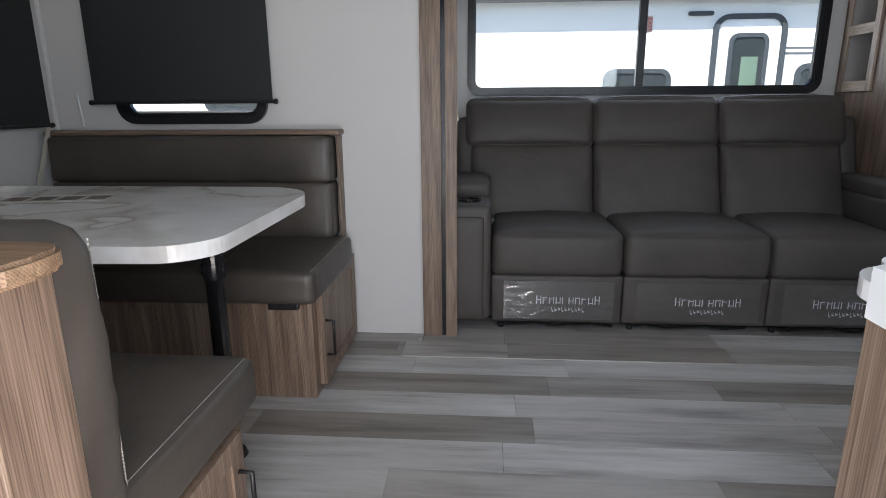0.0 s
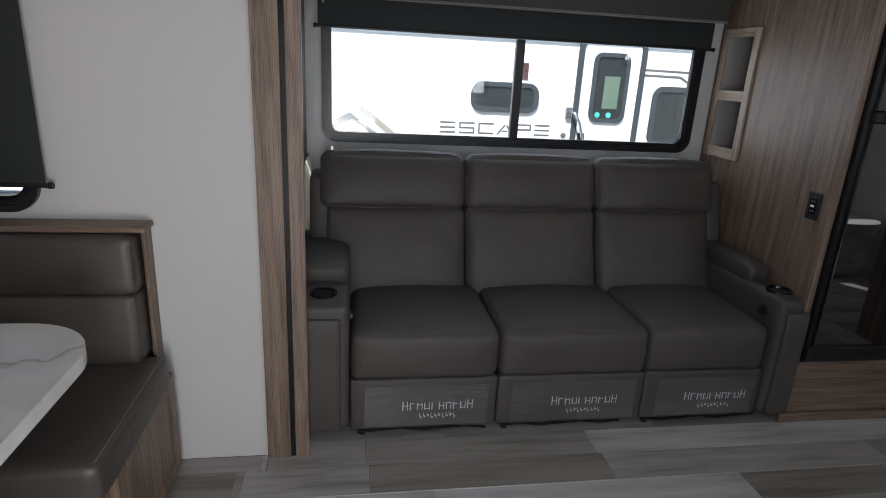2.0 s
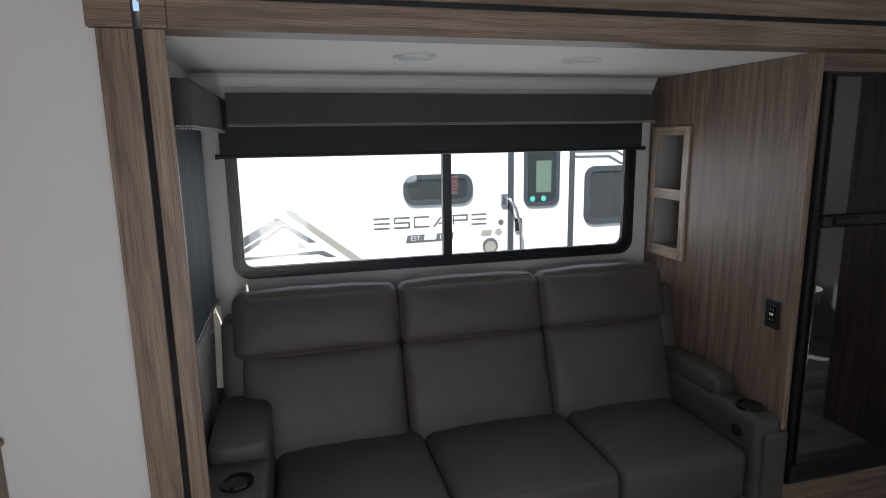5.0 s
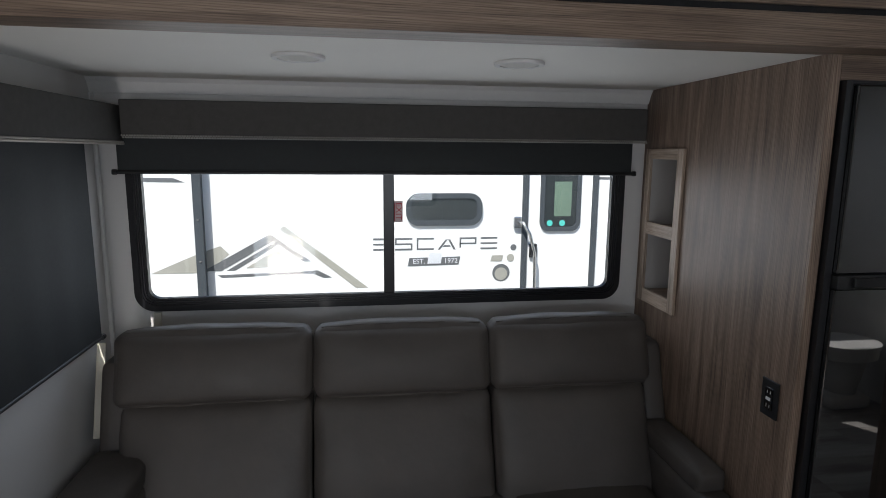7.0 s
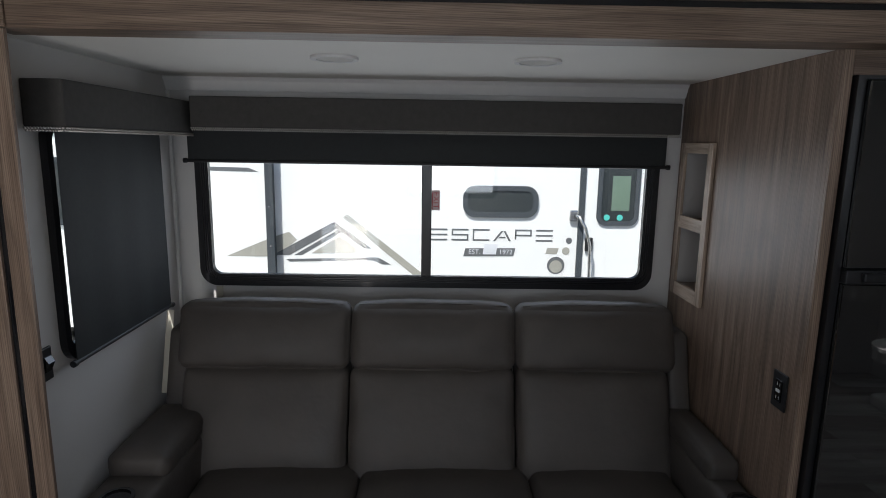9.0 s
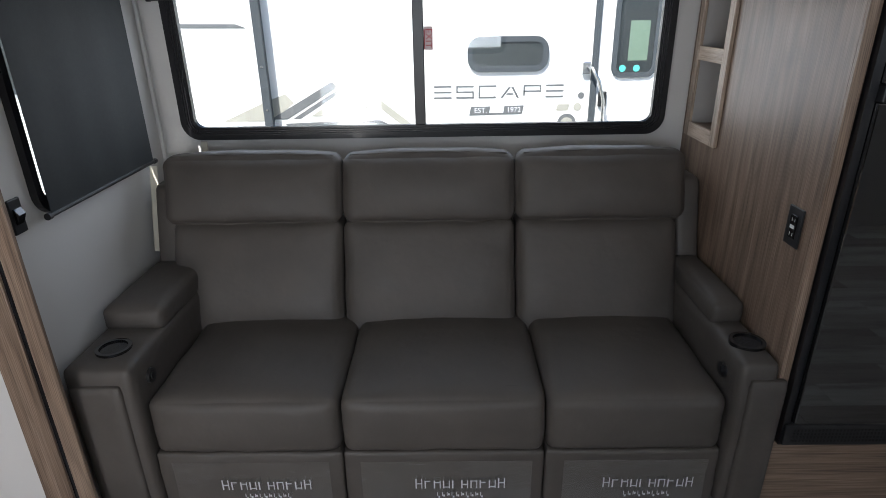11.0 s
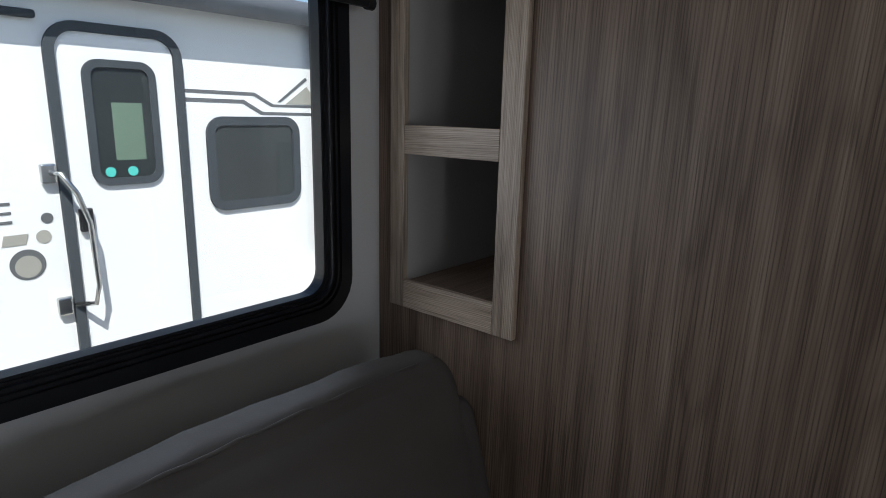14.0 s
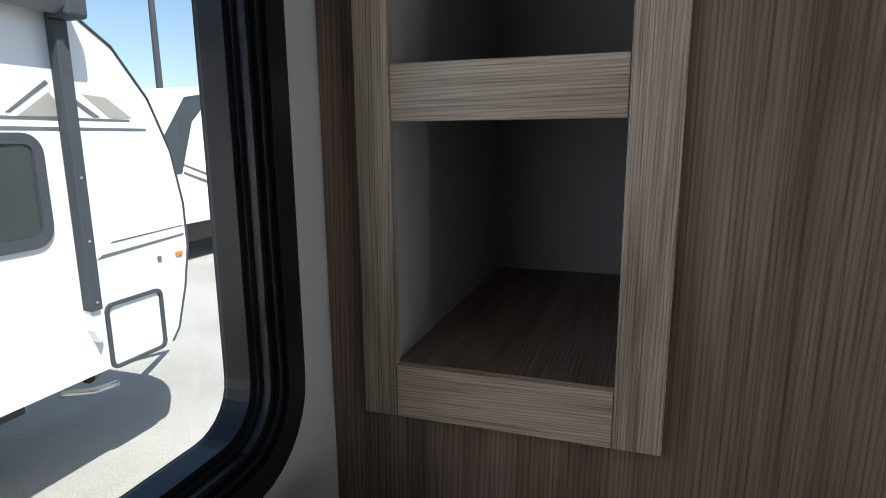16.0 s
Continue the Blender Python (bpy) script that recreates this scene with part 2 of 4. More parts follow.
M_GEL = plain("white_fibreglass", (0.80, 0.80, 0.79), 0.25, var=0.02, scale=4, bumps=0.02)
M_GREYDECAL = plain("grey_decal", (0.12, 0.125, 0.13), 0.4, var=0.06)
M_TANDECAL = plain("taupe_decal", (0.34, 0.33, 0.29), 0.45, var=0.08)
M_DKWIN = plain("tinted_trailer_window", (0.03, 0.036, 0.038), 0.28, var=0.3, scale=2, bumps=0, spec=0.5)
M_ALU = plain("grey_aluminium", (0.060, 0.068, 0.076), 0.6, spec=0.1, metal=0.0, var=0.1)
M_AWN = plain("awning_fabric", (0.16, 0.17, 0.19), 0.7, var=0.1)
M_PINK = plain("red_sticker", (0.55, 0.06, 0.08), 0.5, var=0.06)
M_PALE = plain("pale_sticker", (0.70, 0.55, 0.55), 0.5, var=0.05)
M_ORANGE = plain("amber_lens", (0.75, 0.22, 0.04), 0.3, var=0.1)
M_PAPER = plain("printed_paper", (0.62, 0.60, 0.56), 0.5, var=0.08)
M_PHOTO = plain("dark_print", (0.14, 0.12, 0.10), 0.4, var=0.6, scale=60)
M_CREAM = plain("cream_strap", (0.55, 0.52, 0.44), 0.8)
M_LENS = plain("frosted_lens", (0.62, 0.61, 0.57), 0.4, var=0.03)
M_SHADOWGAP = plain("gap_and_sofa_shade", (0.02, 0.018, 0.016), 0.8)
M_NICHEW = wallpaper("niche_lining", (0.42, 0.40, 0.385))
M_TEAL = plain("teal_light_spot", (0.10, 0.55, 0.48), 0.3, var=0.05)
M_GREENP = plain("pale_green_paper", (0.13, 0.19, 0.14), 0.6, var=0.1)


# ---- builders ----
def thing(name, loc, label, category, group="", kind=""):
    ob = new(name)
    ob.location = loc
    ob.empty_display_size = 0.05
    return tagged(ob, label, category, group, kind)


def root_loc(ob):
    return root_loc(ob.parent) if ob.parent else ob.location.copy()


def part(name, bm, material, parent=None, label="", smooth=False):
    me = bpy.data.meshes.new(name)
    if parent is not None:
        bmesh.ops.translate(bm, verts=bm.verts, vec=-root_loc(parent))
    bmesh.ops.recalc_face_normals(bm, faces=bm.faces)
    bm.to_mesh(me)
    bm.free()
    if smooth:
        for f in me.polygons:
            f.use_smooth = True
    me.materials.append(material)
    ob = new(name, me)
    if parent is not None:
        ob.parent = parent
    if label:
        ob["label"] = label
    return ob


def structure(name, bm, material, label="", smooth=False):
    ob = part(name, bm, material, None, label, smooth)
    return tagged(ob, label, kind="structure")


def box(bm, x0, x1, y0, y1, z0, z1, bevel=0.0, seg=2):
    r = bmesh.ops.create_cube(bm, size=1.0)
    vs = r["verts"]
    for v in vs:
        v.co = Vector(((x0 + x1) / 2 + v.co.x * (x1 - x0), (y0 + y1) / 2 + v.co.y * (y1 - y0), (z0 + z1) / 2 + v.co.z * (z1 - z0)))
    if bevel:
        es = list({e for v in vs for e in v.link_edges})
        bmesh.ops.bevel(bm, geom=es, offset=bevel, segments=seg, profile=0.5, affect="EDGES")
    return bm


def B(*a, **k):
    return box(bmesh.new(), *a, **k)


def cyl(bm, p0, p1, r, seg=16, r2=None):
    p0, p1 = Vector(p0), Vector(p1)
    d = p1 - p0
    m = Matrix.Translation((p0 + p1) / 2) @ d.to_track_quat("Z", "Y").to_matrix().to_4x4()
    bmesh.ops.create_cone(bm, cap_ends=True, segments=seg, radius1=r, radius2=r if r2 is None else r2, depth=d.length, matrix=m)
    return bm


def tube(bm, pts, r, seg=8):
    """A round bar swept along points."""
    rings = []
    for i, p in enumerate(pts):
        d = (pts[min(i + 1, len(pts) - 1)] - pts[max(i - 1, 0)]).normalized()
        side = d.cross(Vector((0.13, 0.27, 0.95)) if abs(d.z) < 0.9 else Vector((1, 0.2, 0))).normalized()
        up = side.cross(d)
        rings.append([bm.verts.new(p + r * (math.cos(k * math.tau / seg) * side + math.sin(k * math.tau / seg) * up)) for k in range(seg)])
    for a, b in zip(rings, rings[1:]):
        for k in range(seg):
            bm.faces.new((a[k], a[(k + 1) % seg], b[(k + 1) % seg], b[k]))
    bm.faces.new(rings[0])
    bm.faces.new(rings[-1])
    return bm


def rr_outline(a0, a1, b0, b1, r, n=7):
    """Outline of a rectangle with rounded corners."""
    out = []
    for cx, cy, st in ((a1 - r, b1 - r, 0), (a0 + r, b1 - r, 90), (a0 + r, b0 + r, 180), (a1 - r, b0 + r, 270)):
        for i in range(n + 1):
            t = radians(st + 90 * i / n)
            out.append((cx + r * math.cos(t), cy + r * math.sin(t)))
    return out


def to3(axis, a, b, c):
    """Plane coordinates (a, b) and depth c to world: axis is the normal."""
    return Vector((c, a, b)) if axis == "x" else Vector((a, c, b)) if axis == "y" else Vector((a, b, c))


def prism(bm, axis, pts, c0, c1):
    lo = [bm.verts.new(to3(axis, a, b, c0)) for a, b in pts]
    hi = [bm.verts.new(to3(axis, a, b, c1)) for a, b in pts]
    bm.faces.new(lo)
    bm.faces.new(hi)
    n = len(pts)
    for i in range(n):
        bm.faces.new((lo[i], lo[(i + 1) % n], hi[(i + 1) % n], hi[i]))
    return bm


def ring(bm, axis, outer, inner, c0, c1):
    """A frame between two outlines of as many points."""
    n = len(outer)
    o0, o1, i0, i1 = [[bm.verts.new(to3(axis, a, b, c)) for a, b in pl] for pl, c in ((outer, c0), (outer, c1), (inner, c0), (inner, c1))]
    for i in range(n):
        j = (i + 1) % n
        for q in ((o0[i], o0[j], o1[j], o1[i]), (i0[i], i0[j], i1[j], i1[i]), (o0[i], o0[j], i0[j], i0[i]), (o1[i], o1[j], i1[j], i1[i])):
            bm.faces.new(q)
    return bm


def slab_with_holes(bm, axis, a0, a1, b0, b1, c0, c1, holes):
    """A wall or panel with rectangular openings through it."""
    As = sorted({a0, a1, *[h[0] for h in holes], *[h[1] for h in holes]})
    Bs = sorted({b0, b1, *[h[2] for h in holes], *[h[3] for h in holes]})
    solid = [[not any(h[0] <= (p + q) / 2 <= h[1] and h[2] <= (r + s) / 2 <= h[3] for h in holes) for r, s in zip(Bs, Bs[1:])] for p, q in zip(As, As[1:])]
    cache = {}

    def vert(i, j, k):
        if (i, j, k) not in cache:
            cache[i, j, k] = bm.verts.new(to3(axis, As[i], Bs[j], (c0, c1)[k]))
        return cache[i, j, k]
    ni, nj = len(As) - 1, len(Bs) - 1
    for i in range(ni):
        for j in range(nj):
            if not solid[i][j]:
                continue
            for k in (0, 1):
                bm.faces.new((vert(i, j, k), vert(i + 1, j, k), vert(i + 1, j + 1, k), vert(i, j + 1, k)))
            for di, dj, e in ((-1, 0, ((i, j), (i, j + 1))), (1, 0, ((i + 1, j), (i + 1, j + 1))), (0, -1, ((i, j), (i + 1, j))), (0, 1, ((i, j + 1), (i + 1, j + 1)))):
                x, y = i + di, j + dj
                if 0 <= x < ni and 0 <= y < nj and solid[x][y]:
                    continue
                (p, q), (r, s) = e
                bm.faces.new((vert(p, q, 0), vert(r, s, 0), vert(r, s, 1), vert(p, q, 1)))
    return bm


def cushion(bm, x0, x1, y0, y1, z0, z1, r=0.04, bulge=(0, 0, 0), cuts=9, lean=0.0, wrinkle=0.0, seed=0):
    """A padded block: rounded edges, swollen faces, leaning back with height."""
    t = bmesh.new()
    bmesh.ops.create_cube(t, size=2.0)
    bmesh.ops.subdivide_edges(t, edges=t.edges[:], cuts=cuts, use_grid_fill=True)
    h = Vector(((x1 - x0) / 2, (y1 - y0) / 2, (z1 - z0) / 2))
    c = Vector(((x0 + x1) / 2, (y0 + y1) / 2, (z0 + z1) / 2))
    for v in t.verts:
        u = Vector([math.copysign(1 - (1 - abs(k)) ** 1.6, k) for k in v.co])
        p = Vector((u.x * h.x, u.y * h.y, u.z * h.z))
        inner = Vector([max(-(h[i] - r), min(h[i] - r, p[i])) for i in range(3)])
        d = p - inner
        if d.length > 1e-9:
            m = max(abs(k) for k in d)
            p = inner + d.normalized() * m
        for i in range(3):
            j, k = (i + 1) % 3, (i + 2) % 3
            if abs(abs(v.co[i]) - 1) < 1e-4:
                p[i] += math.copysign(bulge[i] * (1 - u[j] ** 2) * (1 - u[k] ** 4), v.co[i])
        if wrinkle:
            q = p * 9 + Vector((seed * 7.3, seed * 1.7, 0))
            p += Vector((noise.noise(q), noise.noise(q + Vector((31, 0, 0))), noise.noise(q + Vector((0, 57, 0))))) * wrinkle
            rim = max(abs(u.x), abs(u.z)) ** 5
            p.y += noise.noise(Vector((p.x * 34, p.z * 30, seed * 3.1))) * rim * wrinkle * 0.9
        p += c
        p.y += lean * (p.z - z0)
        v.co = p
    me = bpy.data.meshes.new("tmp")
    t.to_mesh(me)
    t.free()
    bm.from_mesh(me)
    bpy.data.meshes.remove(me)
    return bm


def lettering(name, body, size, m, material, parent, align="CENTER", label=""):
    cu = bpy.data.curves.new(name, "FONT")
    cu.body, cu.size, cu.extrude, cu.align_x, cu.align_y = body, size, 0.0004, align, "CENTER"
    tmp = new("tmp_text", cu)
    me = bpy.data.meshes.new_from_object(tmp)
    bpy.data.objects.remove(tmp)
    bm = bmesh.new()
    bm.from_mesh(me)
    bpy.data.meshes.remove(me)
    bmesh.ops.transform(bm, matrix=m, verts=bm.verts)
    return part(name, bm, material, parent, label)


# ---- the room: floor, walls, ceilings ----
WALL_Y = 2.615          # wall that the slide-out opens in
BACK_Y = 3.660          # outer wall of the slide-out
SL_X0, SL_X1 = 0.200, 3.300
PANEL_X = 2.386
SL_Z = 1.972
CEIL_Z = 2.200
LEFT_X, RIGHT_X, FRONT_Y = -1.50, 4.80, -0.10

floor = structure("floor", B(LEFT_X - 0.05, RIGHT_X + 0.05, FRONT_Y - 0.05, BACK_Y + 0.04, -0.08, -0.004), M_SHADOWGAP, "grey wood-look vinyl plank floor")
structure("wall_slide_side", slab_with_holes(bmesh.new(), "y", LEFT_X, RIGHT_X, 0, CEIL_Z, WALL_Y, WALL_Y + 0.05,
          [(0.17, 3.27, 0.0, 2.05), (-1.16, -0.555, 1.02, 1.75)]), M_WALL, "white papered wall beside the dinette")
structure("wall_dinette_end", slab_with_holes(bmesh.new(), "x", FRONT_Y - 0.05, WALL_Y + 0.05, 0, CEIL_Z, LEFT_X - 0.05, LEFT_X, [(1.30, 2.30, 1.0, 1.75)]), M_WALL, "white papered end wall with a window")
structure("wall_entry", slab_with_holes(bmesh.new(), "y", LEFT_X, RIGHT_X, -0.02, CEIL_Z, FRONT_Y - 0.05, FRONT_Y, [(0.08, 0.72, 0.0, 1.72), (3.60, 4.25, 1.60, 1.98), (1.03, 1.97, 1.17, 1.73)]), M_WALL, "white papered wall with the entry doorway")
structure("wall_far_end", B(RIGHT_X, RIGHT_X + 0.05, FRONT_Y, WALL_Y, 0, CEIL_Z), M_WOODZ, "wood-panelled end wall")
structure("ceiling", B(LEFT_X, RIGHT_X, FRONT_Y, WALL_Y, CEIL_Z, CEIL_Z + 0.05), M_CEIL, "off-white ceiling panel")
structure("wall_slide_back", slab_with_holes(bmesh.new(), "y", SL_X0 - 0.04, SL_X1 + 0.04, 0, SL_Z + 0.05, BACK_Y, BACK_Y + 0.026, [(0.335, 2.275, 1.11, 1.75)]), M_WALL, "white papered outer wall of the slide-out")
structure("wall_slide_left", slab_with_holes(bmesh.new(), "x", 2.608, BACK_Y, 0, SL_Z, SL_X0 - 0.028, SL_X0, [(2.86, 3.45, 1.06, 1.75)]), M_WALL, "white papered side wall of the slide-out")
structure("wall_slide_right", B(3.115, 3.16, WALL_Y - 0.01, 2.72, 0, SL_Z), M_WALL, "narrow white wall strip beside the fridge cabinet")
structure("wall_slide_right_back", B(SL_X1, SL_X1 + 0.04, WALL_Y + 0.052, BACK_Y, 0, SL_Z), M_WALL, "white side wall behind the fridge")
structure("slide_ceiling", B(SL_X0 - 0.04, SL_X1 + 0.04, WALL_Y + 0.052, BACK_Y, SL_Z, SL_Z + 0.05), M_CEIL, "off-white ceiling of the slide-out")
structure("cove_trim", prism(bmesh.new(), "x", [(BACK_Y - 0.001, 1.918), (BACK_Y - 0.012, 1.918), (BACK_Y - 0.018, 1.93), (BACK_Y - 0.03, 1.955), (BACK_Y - 0.045, 1.971), (BACK_Y - 0.001, 1.971)], SL_X0 + 0.001, PANEL_X - 0.001), M_TRIMW, "white cove moulding along the slide-out ceiling")
structure("corner_trim", B(SL_X0, SL_X0 + 0.014, BACK_Y - 0.02, BACK_Y, 0.0, 1.918, bevel=0.004), M_TRIMW, "white corner strip")
structure("wall_corner_trim", B(LEFT_X + 0.001, LEFT_X + 0.018, WALL_Y - 0.02, WALL_Y - 0.001, 0.0, CEIL_Z, bevel=0.005), M_TRIMW, "white corner strip")

# wood casing round the slide-out
PF = 2.593
casing = structure("trim_slide_post_outer", B(0.143, 0.229, PF, WALL_Y - 0.001, 0.0, 1.968, bevel=0.002), M_WOODZ, "brown wood-grain casing post")
structure("trim_slide_post_inner", B(0.247, 0.298, PF, 2.606, 0.0, 1.968, bevel=0.002), M_WOODZ, "brown wood-grain inner casing post")
structure("trim_post_seal", B(0.2292, 0.2468, PF + 0.008, 2.606, 0.0, 1.968), M_RUBBER, "black rubber slide seal")
structure("trim_header_lower", B(0.306, 3.16, PF, 2.70, 1.968, 2.044, bevel=0.002), M_WOODX, "brown wood-grain header over the slide-out")
structure("trim_header_upper", B(0.229, 3.31, PF, WALL_Y - 0.001, 2.060, 2.134, bevel=0.002), M_WOODX, "brown wood-grain upper header")
structure("trim_header_seal", B(0.2292, 3.176, PF + 0.008, 2.69, 2.0443, 2.0597), M_RUBBER, "black rubber slide seal")
structure("trim_corner_block_outer", B(0.125, 0.2288, PF - 0.006, WALL_Y - 0.001, 1.969, 2.134, bevel=0.002), M_WOODX, "brown wood-grain corner block")
structure("trim_corner_block_inner", B(0.2473, 0.3055, PF - 0.006, 2.70, 1.969, 2.0438, bevel=0.002), M_WOODX, "brown wood-grain corner block")
structure("trim_right_post_inner", B(3.161, 3.226, PF, 2.70, 0.0, 2.044, bevel=0.002), M_WOODZ, "brown wood-grain casing post")
structure("trim_right_seal", B(3.2262, 3.2428, PF + 0.008, 2.69, 0.0, 2.06), M_RUBBER, "black rubber slide seal")
structure("trim_right_post_outer", B(3.243, 3.32, PF, WALL_Y - 0.001, 0.0, 2.058, bevel=0.002), M_WOODZ, "brown wood-grain casing post")

sign = thing("header_sign", (0.42, PF, 2.10), "black sticker sign with white capitals on the header", "sign")
bm = prism(bmesh.new(), "y", rr_outline(0.360, 0.502, 2.056, 2.125, 0.008, 4), PF - 0.003, PF - 0.0005)
plate = part("plate", bm, M_BLACKP, sign)
part("border", ring(bmesh.new(), "y", rr_outline(0.363, 0.499, 2.059, 2.122, 0.007, 4), rr_outline(0.3645, 0.4975, 2.0605, 2.1205, 0.006, 4), PF - 0.0038, PF - 0.0031), M_INK, sign)
lettering("lettering", "TALLER", 0.030, pose(0.431, PF - 0.0042, 2.105, 90), M_INK, sign)
lettering("lettering", "SLIDE ROOM", 0.0225, pose(0.431, PF - 0.0042, 2.075, 90), M_INK, sign)

# ---- slide-out: window, shades, valances ----
def window_unit(name, axis, a0, a1, b0, b1, face, wall, depth, label, mullion=None, r=0.075):
    """A black-framed window: flange on the wall, stepped reveal, glass."""
    s = 1 if wall > face else -1
    w = thing(name, to3(axis, (a0 + a1) / 2, b0, wall), label, "window", kind="structure")
    o = rr_outline(a0, a1, b0, b1, r)
    steps = [(0.024, face, wall), (0.027, face + s * 0.007, wall + s * 0.006), (0.031, face + s * 0.004, wall + s * 0.010), (0.034, face + s * 0.012, wall + s * 0.014), (0.038, face + s * 0.009, wall + s * 0.018), (0.042, face + s * 0.018, wall + s * 0.021), (0.047, face + s * 0.022, wall + s * 0.024)]
    last = o
    for k, (d, c0, c1) in enumerate(steps):
        inner = rr_outline(a0 + d, a1 - d, b0 + d, b1 - d, r - d * 0.75)
        part("window_frame" if k == 0 else "reveal", ring(bmesh.new(), axis, last, inner, c0, c1), M_BLACK, w)
        last = inner
    d = 0.046
    if mullion:
        bm = bmesh.new()
        box(bm, mullion[0], mullion[1], min(face + s * 0.012, wall + s * 0.022), max(face + s * 0.012, wall + s * 0.022), b0 + 0.048, b1 - 0.048, bevel=0.003)
        part("mullion", bm, M_BLACK, w)
        spans = [(a0 + d, mullion[0] + 0.004), (mullion[1] - 0.004, a1 - d)]
    else:
        spans = [(a0 + d, a1 - d)]
    for s0, s1 in spans:
        g = wall + s * 0.018
        pane = part("pane", prism(bmesh.new(), axis, rr_outline(s0, s1, b0 + d, b1 - d, 0.012 if mullion else 0.03, 3), g, g + s * 0.004), M_GLASS, w)
        pane.visible_shadow = False
    return w


win = window_unit("window_1", "y", 0.306, 2.294, 1.084, 1.78, 3.634, BACK_Y, 0.045, "wide black-framed sliding window above the sofa", (1.273, 1.316))
window_unit("window_2", "x", 2.825, 3.485, 1.025, 1.78, SL_X0 + 0.022, SL_X0, 0.04, "narrow black-framed side window behind a drawn shade")
window_unit("window_3", "y", -1.195, -0.52, 0.965, 1.80, WALL_Y - 0.022, WALL_Y, 0.045, "black-framed dinette window behind a lowered shade", r=0.085)
window_unit("window_4", "x", 1.26, 2.34, 0.965, 1.80, LEFT_X + 0.02, LEFT_X, 0.045, "black-framed end window behind a lowered shade")

# emergency sticker
st = thing("exit_sticker", (1.335, 3.64, 1.46), "red and white emergency exit sticker on the window pane", "sticker")
part("backing", B(1.3175, 1.352, 3.671, 3.6725, 1.425, 1.513), M_PALE, st)
part("tab", B(1.3163, 1.3205, 3.668, 3.6695, 1.428, 1.503), M_PINK, st)
lettering("lettering", "EXIT", 0.036, pose(1.335, 3.6703, 1.469, 90, 90, 0), M_PINK, st)


def roller_shade(name, axis, a0, a1, z0, z1, c, label, out):
    """out: -1 or 1, the way the room lies."""
    w = thing(name, to3(axis, (a0 + a1) / 2, z1, c), label, "roller shade")
    bm = bmesh.new()
    n = 24
    rows = []
    for k in (0, 1):
        row = []
        for i in range(n + 1):
            a = a0 + (a1 - a0) * i / n
            row.append([bm.verts.new(to3(axis, a, z, c + out * (0.0015 * k + 0.0012 * math.sin(i * 0.9) * (z1 - z) * 2))) for z in (z1, (z0 + z1) / 2, z0)])
        rows.append(row)
    for row in rows:
        for p, q in zip(row, row[1:]):
            for j in (0, 1):
                bm.faces.new((p[j], q[j], q[j + 1], p[j + 1]))
    part("cloth", bm, M_SHADE, w, smooth=True)
    bar = cyl(bmesh.new(), to3(axis, a0 - 0.006, z0, c), to3(axis, a1 + 0.006, z0, c), 0.0075, 12)
    bar = part("hem_bar", bar, M_BLACKP, w)
    for a, s in ((a0 - 0.006, -1), (a1 + 0.006, 1)):
        part("end_cap", cyl(bmesh.new(), to3(axis, a, z0, c), to3(axis, a + s * 0.014, z0, c), 0.0105, 12), M_BLACKP, bar)
    return w


roller_shade("roller_shade", "y", 0.292, 2.306, 1.628, 1.86, 3.612, "black roller shade drawn a little way down", -1)
roller_shade("roller_shade", "x", 2.835, 3.475, 1.035, 1.86, SL_X0 + 0.040, "black roller shade drawn nearly to the sill", 1)
roller_shade("roller_shade", "y", -1.275, -0.482, 1.058, 1.95, WALL_Y - 0.045, "black roller shade lowered over the dinette window", -1)
roller_shade("roller_shade", "x", 1.15, 2.52, 0.965, 1.95, LEFT_X + 0.042, "black roller shade lowered over the end window", 1)


def valance(x0, x1, y0, y1, z0, z1, run, label, band_depth):
    w = thing("window_valance", ((x0 + x1) / 2, (y0 + y1) / 2, z0), label, "valance")
    part("fabric_box", B(x0, x1, y0, y1, z0, z1, bevel=0.006, seg=3), M_FABRIC, w, smooth=False)
    bm = bmesh.new()
    if run == "x":
        n = int((x1 - x0) / 0.009)
        for i in range(n):
            for k in (0, 1):
                bmesh.ops.create_icosphere(bm, subdivisions=1, radius=0.0042, matrix=Matrix.Translation((x0 + 0.0045 + i * 0.009 + k * 0.0045, y0 - 0.001, z0 - 0.002 - k * 0.007)))
    else:
        n = int((y1 - y0) / 0.009)
        for i in range(n):
            for k in (0, 1):
                bmesh.ops.create_icosphere(bm, subdivisions=1, radius=0.0042, matrix=Matrix.Translation((x1 + 0.001, y0 + 0.0045 + i * 0.009 + k * 0.0045, z0 - 0.002 - k * 0.007)))
        for i in range(int((x1 - x0) / 0.009)):
            for k in (0, 1):
                bmesh.ops.create_icosphere(bm, subdivisions=1, radius=0.0042, matrix=Matrix.Translation((x0 + 0.0045 + i * 0.009 + k * 0.0045, y0 - 0.001, z0 - 0.002 - k * 0.007)))
    tagged(part("beaded_trim", bm, M_BEAD, w, "band of small silver beads"), kind="stuff")
    return w


valance(0.335, 2.334, 3.545, 3.6595, 1.763, 1.888, "x", "long charcoal fabric valance with a beaded lower edge", 0.1)
valance(SL_X0 + 0.0005, 0.318, 2.765, 3.655, 1.740, 1.870, "y", "short charcoal fabric valance with a beaded lower edge", 0.1)

